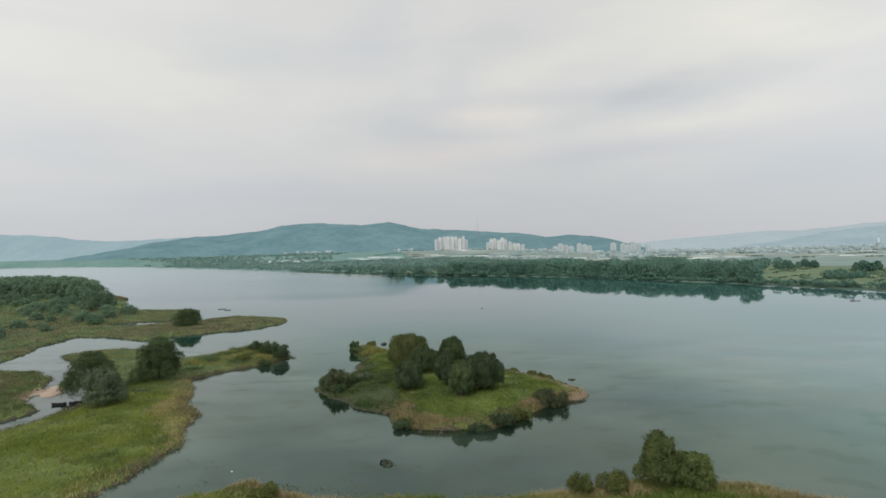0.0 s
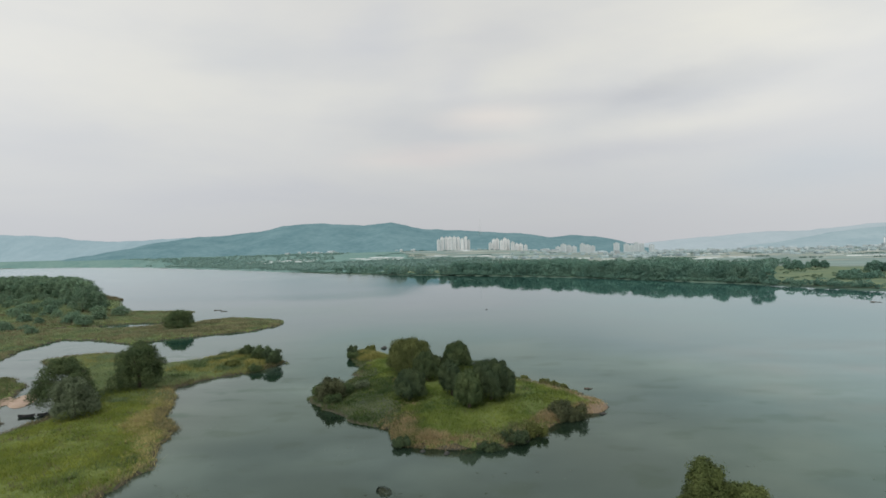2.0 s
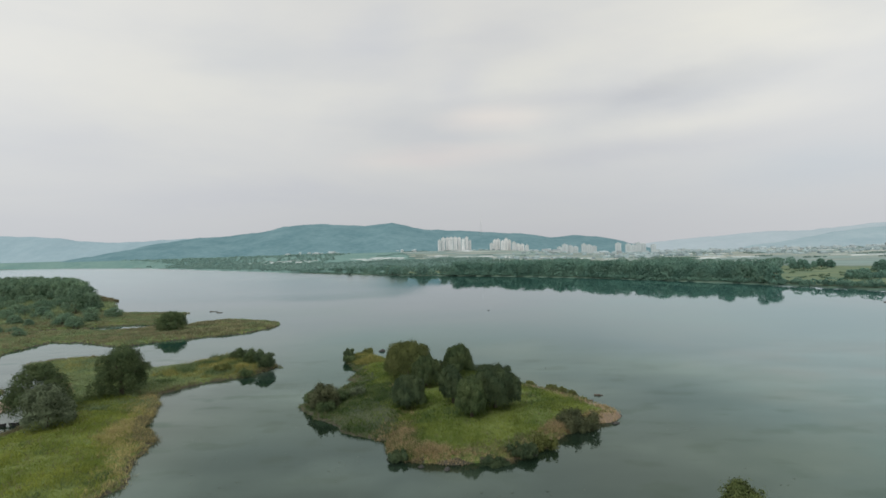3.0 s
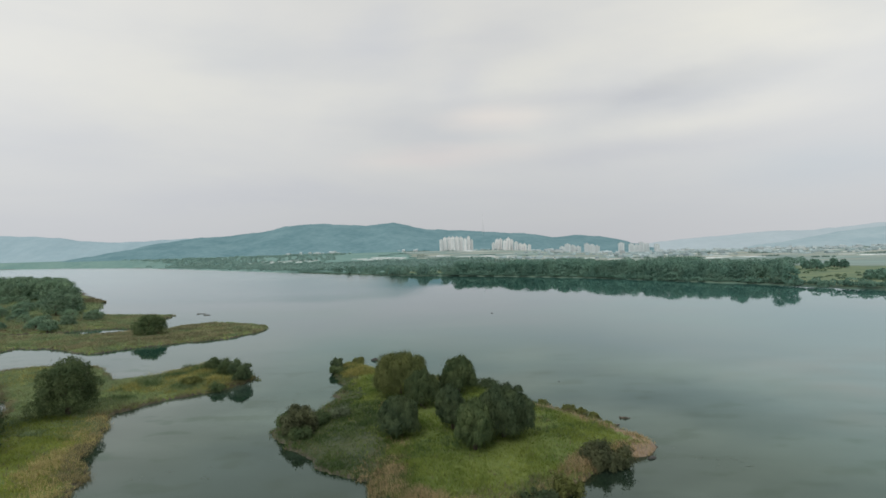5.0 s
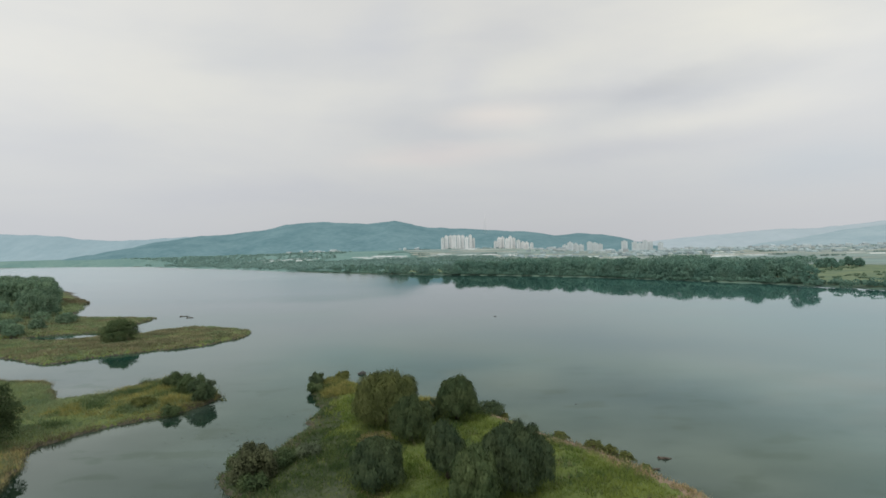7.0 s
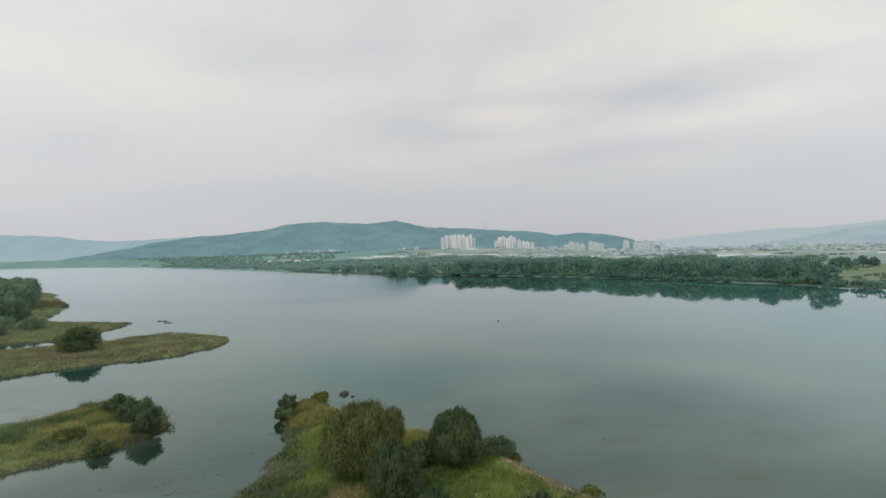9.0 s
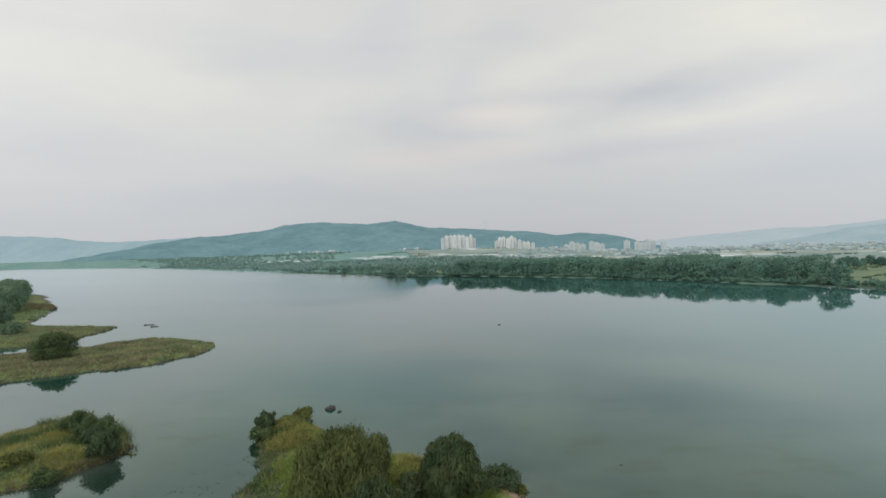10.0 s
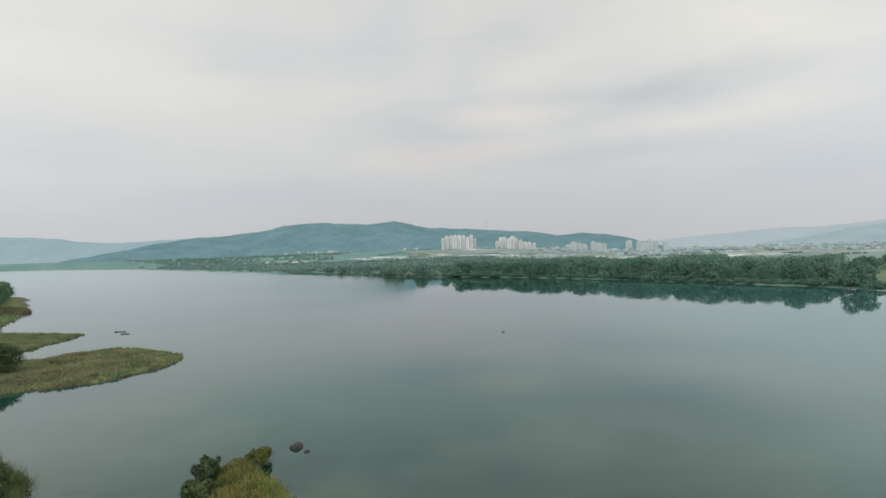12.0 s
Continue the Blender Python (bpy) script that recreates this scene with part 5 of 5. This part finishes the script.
def house(m, w, d, h):
    thing = empty("house", m, "small pale house on the plain", "house", "houses on the plain")
    bm = bmesh.new()
    box(bm, -w / 2, -d / 2, -1, w / 2, d / 2, h)
    part("wall", bm, M_WALL, thing)
    bm = bmesh.new()
    a = [bm.verts.new((x, y, z)) for x in (-w / 2 - 0.5, w / 2 + 0.5) for y, z in ((-d / 2 - 0.5, h + 0.02), (0, h + d * 0.28), (d / 2 + 0.5, h + 0.02))]
    for f in ((0, 1, 4, 3), (1, 2, 5, 4), (0, 3, 5, 2), (0, 2, 1), (3, 4, 5)):
        bm.faces.new([a[i] for i in f])
    part("roof", bm, M_ROOF, thing, "gabled roof in haze-muted colour")
    return thing


def town():
    rng = np.random.RandomState(72)
    kinds = [house(pose(340, 2250, ground_z(340, 2250)), 14, 10, 6), house(pose(370, 2270, ground_z(370, 2270)), 30, 16, 9), house(pose(610, 2200, ground_z(610, 2200)), 18, 12, 12)]
    n = 0
    while n < 270:
        cx, cy = rng.uniform(-1000, 2600), rng.uniform(2250, 3150)
        if abs(cx) > cy * 0.85 or polygon_depth(np.array([cx]), np.array([cy]), FARBANK)[0] < 200:
            continue
        if cx < 200 and rng.rand() < 0.75:
            continue
        for k in range(rng.randint(2, 7)):
            x, y = cx + rng.normal() * 40, cy + rng.normal() * 25
            size = rng.uniform(0.45, 0.85)
            copy_thing(kinds[rng.randint(3)], pose(x, y, ground_z(x, y), 0, 0, rng.uniform(-25, 25)) @ Matrix.Diagonal((size, size, size * rng.uniform(0.8, 1.5), 1)))
            n += 1


town()


def far_town():
    """The low roofs of the plain's villages, too far and many to count: small blocks with shallow hipped tops."""
    rng = np.random.RandomState(73)
    verts, faces, counts = [], [], []
    cx, cy = np.zeros(0), np.zeros(0)
    while len(cx) < 1000:
        x, y = rng.uniform(150, 2700), rng.uniform(1450, 3200)
        if x < y * 0.86 and polygon_depth(np.array([x]), np.array([y]), FARBANK)[0] > 400:
            n = rng.randint(3, 14)
            cx, cy = np.append(cx, x + rng.normal(size=n) * 60), np.append(cy, y + rng.normal(size=n) * 40)
    cz = land_height(cx, cy)
    for k, (x, y, z) in enumerate(zip(cx, cy, cz)):
        w, d, h = rng.uniform(3, 9), rng.uniform(3, 6), rng.uniform(2.0, 5.5)
        ring = [(x - w, y - d), (x + w, y - d), (x + w, y + d), (x - w, y + d)]
        verts += [(a, b, z - 1) for a, b in ring] + [(a, b, z + h) for a, b in ring] + [(x - w * 0.5, y, z + h + 1.4), (x + w * 0.5, y, z + h + 1.4)]
        for f in ((0, 1, 5, 4), (1, 2, 6, 5), (2, 3, 7, 6), (3, 0, 4, 7), (4, 5, 9, 8), (6, 7, 8, 9), (5, 6, 9), (7, 4, 8)):
            faces += [10 * k + v for v in f]
            counts.append(len(f))
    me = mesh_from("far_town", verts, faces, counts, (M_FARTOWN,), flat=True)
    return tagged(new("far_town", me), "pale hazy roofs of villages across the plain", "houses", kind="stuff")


far_town()


def chimney():
    thing = empty("factory_chimney", pose(1812, 2400, ground_z(1812, 2400)), "slim white factory chimney on the plain", "chimney")
    bm = bmesh.new()
    tube(bm, [(0, 0, -1), (0, 0, 24), (0, 0, 45)], [3.0, 2.5, 2.0], 14)
    part("shaft", bm, M_TOWER, thing)
    bm = bmesh.new()
    tube(bm, [(0, 0, 43), (0, 0, 46)], [2.5, 2.5], 14)
    part("rim", bm, M_TOWERROOF, thing, "grey rim at the top")


chimney()


def pylon():
    x, y = 72, 2900
    thing = empty("lattice_mast", pose(x, y, 120), "faint steel lattice mast on the hill", "mast")
    for sx, sy in ((-1, -1), (1, -1), (1, 1), (-1, 1)):
        bm = bmesh.new()
        tube(bm, [(sx * 6, sy * 6, 0), (sx * 2, sy * 2, 70), (sx * 0.6, sy * 0.6, 105)], [0.5, 0.4, 0.25], 5)
        part("leg", bm, M_STEEL, thing)
    for z in (20, 40, 60, 80):
        bm = bmesh.new()
        r = 6 - 4 * z / 70 if z < 70 else 1.5
        box(bm, -r - 3, -0.3, z, r + 3, 0.3, z + 0.6)
        part("crossarm", bm, M_STEEL, thing)


# ---- small things ----
def weed_clump(x, y, width, seed):
    rng = np.random.RandomState(seed)
    me = crown_mesh("weed_clump", ((0, 0, 0.05, width / 2, width / 3, 0.3), (width * 0.2, 0.2, 0.05, width / 4, width / 5, 0.35)), 380, rng, 0.4, 0.12, 0.2, M_WEED)
    ob = new("weed_clump", me)
    ob.matrix_basis = pose(x, y, -0.08, 0, 0, rng.uniform(0, 360))
    return tagged(ob, "dark clump of weed breaking the water", "water weed")


for k, (x, y, w) in enumerate(((-12, 86, 3.0),)):
    weed_clump(x, y, w, 500 + k)


def stone(name, x, y, w, d, h, seed, label, mat=None, category="rock"):
    bm = bmesh.new()
    bmesh.ops.create_icosphere(bm, subdivisions=3, radius=1)
    for v in bm.verts:
        k = 1 + 0.28 * noise.noise(v.co * 1.4 + Vector((seed * 3.1, 0, 0))) + 0.1 * noise.noise(v.co * 4 + Vector((0, seed, 0)))
        v.co = Vector((v.co.x * w / 2 * k, v.co.y * d / 2 * k, v.co.z * h * k))
    for f in bm.faces:
        f.smooth = True
    me = bpy.data.meshes.new(name)
    bm.to_mesh(me)
    bm.free()
    me.materials.append(mat or M_ROCK)
    ob = new(name, me)
    ob.matrix_basis = pose(x, y, max(ground_z(x, y), -0.1), 0, 0, seed * 37)
    return tagged(ob, label, category)


stone("rock", -29.2, 195, 2.2, 1.8, 0.85, 1, "dark rounded rock standing in the water")
stone("earth_bank", -340, 449, 8, 5, 2.2, 6, "pale bare earth bank at the grove's edge", M_SAND, "earth bank")
stone("rock", -27.0, 193.2, 1.2, 0.9, 0.35, 2, "small dark stone beside the larger rock")
stone("rock", 10.0, 309, 1.6, 1.2, 0.4, 3, "small dark stone breaking the water")
stone("rock", 20.0, 166.5, 0.7, 0.5, 0.16, 4, "small dark stone breaking the water")
for k, (x, y) in enumerate(((-8, 100.6), (-4, 99.6), (4, 101.6), (9.5, 105), (22, 118.4), (26, 119.6), (27.5, 125.5), (13, 147), (-13.2, 103.5))):
    stone("bank_stone", x, y, 0.9 + 0.3 * (k % 3), 0.8, 0.45, 10 + k, "brown stone on the island's bank")


def driftwood(x, y, length, seed, label):
    """A stranded branch: a bent main stem with forked side branches."""
    rng = np.random.RandomState(seed)
    bm = bmesh.new()
    pts = [(length * (t - 0.5), rng.uniform(-0.3, 0.3), 0.08 + 0.1 * math.sin(t * 9 + seed)) for t in (0, 0.25, 0.5, 0.75, 1)]
    tube(bm, pts, [0.28, 0.25, 0.2, 0.14, 0.06], 7)
    for k in range(5):
        p = Vector(pts[1 + k % 3])
        d = Vector((rng.uniform(-1, 1), rng.uniform(-1, 1), rng.uniform(0.05, 0.5)))
        tube(bm, [p, p + d * length * 0.12, p + d * length * 0.2 + Vector((0, 0, 0.2))], [0.12, 0.08, 0.03], 5)
    me = bpy.data.meshes.new("driftwood")
    bm.to_mesh(me)
    bm.free()
    me.materials.append(M_WOOD)
    ob = new("driftwood", me)
    ob.matrix_basis = pose(x, y, max(ground_z(x, y), 0.0), 0, 0, rng.uniform(-20, 20))
    return tagged(ob, label, "driftwood")


driftwood(-154, 334, 5, 1, "dark stranded branch lying in the shallows")
driftwood(-147, 327, 4, 2, "short dark branch lying in the shallows")
driftwood(27.5, 138.5, 1.9, 3, "dark branch floating near the island")
driftwood(20, 139.5, 4, 4, "weathered branch on the island's bank")
driftwood(24, 134.5, 3, 5, "weathered branch on the island's bank")
driftwood(219, 309, 5, 6, "dead branch standing out of the water")


def boat(x, y, turn, label):
    """A small flat-bottomed boat: hull with a raised bow, inner floor, two thwarts."""
    thing = empty("rowing_boat", pose(x, y, 0.02, 0, 0, turn) @ Matrix.Diagonal((0.72, 0.8, 0.8, 1)), label, "boat", "boats in the creek")
    bm = bmesh.new()
    rings = []
    for t in (0, 0.12, 0.35, 0.65, 0.88, 1.0):
        u = (t - 0.5) * 4.2
        w = 0.72 * (1 - abs(2 * t - 1) ** 2.6 * 0.75)
        lift = 0.28 * abs(2 * t - 1) ** 3
        rings.append([bm.verts.new(p) for p in ((u, -w, 0.48 + lift), (u, -w * 0.8, -0.15 + lift), (u, w * 0.8, -0.15 + lift), (u, w, 0.48 + lift),
                                                (u * 0.97, w * 0.88, 0.48 + lift), (u * 0.97, w * 0.7, 0.02 + lift), (u * 0.97, -w * 0.7, 0.02 + lift), (u * 0.97, -w * 0.88, 0.48 + lift))])
    for a, b in zip(rings, rings[1:]):
        for k in range(8):
            bm.faces.new((a[k], a[(k + 1) % 8], b[(k + 1) % 8], b[k]))
    bm.faces.new(rings[0][::-1])
    bm.faces.new(rings[-1])
    part("hull", bm, M_BOAT, thing)
    for u in (-0.7, 0.7):
        bm = bmesh.new()
        box(bm, u - 0.14, -0.6, 0.34, u + 0.14, 0.6, 0.38)
        part("thwart", bm, M_BOATIN, thing, "worn plank seat")


boat(-93.6, 121.5, 15, "dark flat-bottomed boat moored in the creek")
boat(-90.3, 122.8, 35, "dark flat-bottomed boat moored against the meadow")


def litter(x, y, seed, label="piece of white plastic litter on the bank"):
    rng = np.random.RandomState(seed)
    bm = bmesh.new()
    bmesh.ops.create_icosphere(bm, subdivisions=2, radius=0.15)
    for v in bm.verts:
        v.co *= 1 + 0.5 * noise.noise(v.co * 5 + Vector((seed, 0, 0)))
        v.co.z *= 0.6
    me = bpy.data.meshes.new("plastic_litter")
    bm.to_mesh(me)
    bm.free()
    me.materials.append(M_LITTER)
    ob = new("plastic_litter", me)
    ob.matrix_basis = pose(x, y, max(ground_z(x, y), 0) + 0.06, 0, 0, rng.uniform(0, 360))
    return tagged(ob, label, "litter", "white litter")


for k, (x, y) in enumerate(((18.5, 139), (21.8, 136), (6.5, 154), (-97, 268), (-140, 262), (-35.8, 83.4))):
    litter(x, y, k)


def weeds(name, label, spots, seed, mat, share=0.12):
    """Ragged mats of weed lying on the surface: small overlapping leaves in drifts."""
    rng = np.random.RandomState(seed)
    allv = []
    for x, y, w, d, n in spots:
        n = int(n * share)
        c = np.stack((x + rng.normal(size=n) * w / 2, y + rng.normal(size=n) * d / 2, np.full(n, 0.015) + rng.rand(n) * 0.02), 1)
        keep = (waves(c[:, 0] * 0.5, c[:, 1], 2.2, seed, 3) > -0.05) & (land_height(c[:, 0], c[:, 1]) < 0.1)
        c = c[keep]
        a = rng.normal(0.15, 0.5, len(c))
        along = np.stack((np.cos(a), np.sin(a), np.zeros(len(c))), 1)
        side = np.stack((-np.sin(a), np.cos(a), np.zeros(len(c))), 1)
        ln, wd = 0.22 * rng.uniform(0.4, 1.4, (len(c), 1)), 0.07 * rng.uniform(0.5, 1.4, (len(c), 1))
        allv.append(np.stack((c - along * ln, c - side * wd, c + along * ln, c + side * wd), 1).reshape(-1, 3))
    v = np.concatenate(allv)
    n = len(v) // 4
    me = mesh_from(name, v, np.arange(n * 4), np.full(n, 4), (mat,), flat=True)
    return tagged(new(name, me), label, "water weed", kind="stuff")


weeds("water_weed", "dull green weed drifting in the shallows",
      ((-40, 150, 8, 22, 1400), (-36, 168, 6, 14, 700), (-38, 120, 9, 9, 300), (-46, 112, 8, 8, 200), (-12, 86, 3.2, 2, 260), (-46, 152, 10, 8, 350),
       (-40, 96, 12, 14, 200), (-24, 104, 9, 7, 220), (33, 118, 9, 5, 200), (8, 94, 14, 6, 160), (34, 128, 5, 3, 80), (-95, 190, 16, 6, 500),
       (-125, 300, 22, 8, 500), (-150, 318, 22, 14, 900), (-175, 345, 25, 6, 400), (-130, 270, 14, 9, 400), (-85, 268, 8, 5, 120), (-120, 200, 16, 6, 160), (-40, 86, 10, 4, 300),
       (40, 90, 25, 8, 250), (60, 95, 22, 14, 250), (-5, 84, 25, 5, 150)), 401, M_WEED)
weeds("algae_mat", "yellow-green algae along the near bank", ((-32, 77, 12, 2.5, 700), (-14, 74, 14, 2, 500), (5, 74.5, 10, 1.6, 250)), 402, M_DARKGRASS, 1.0)
pylon()
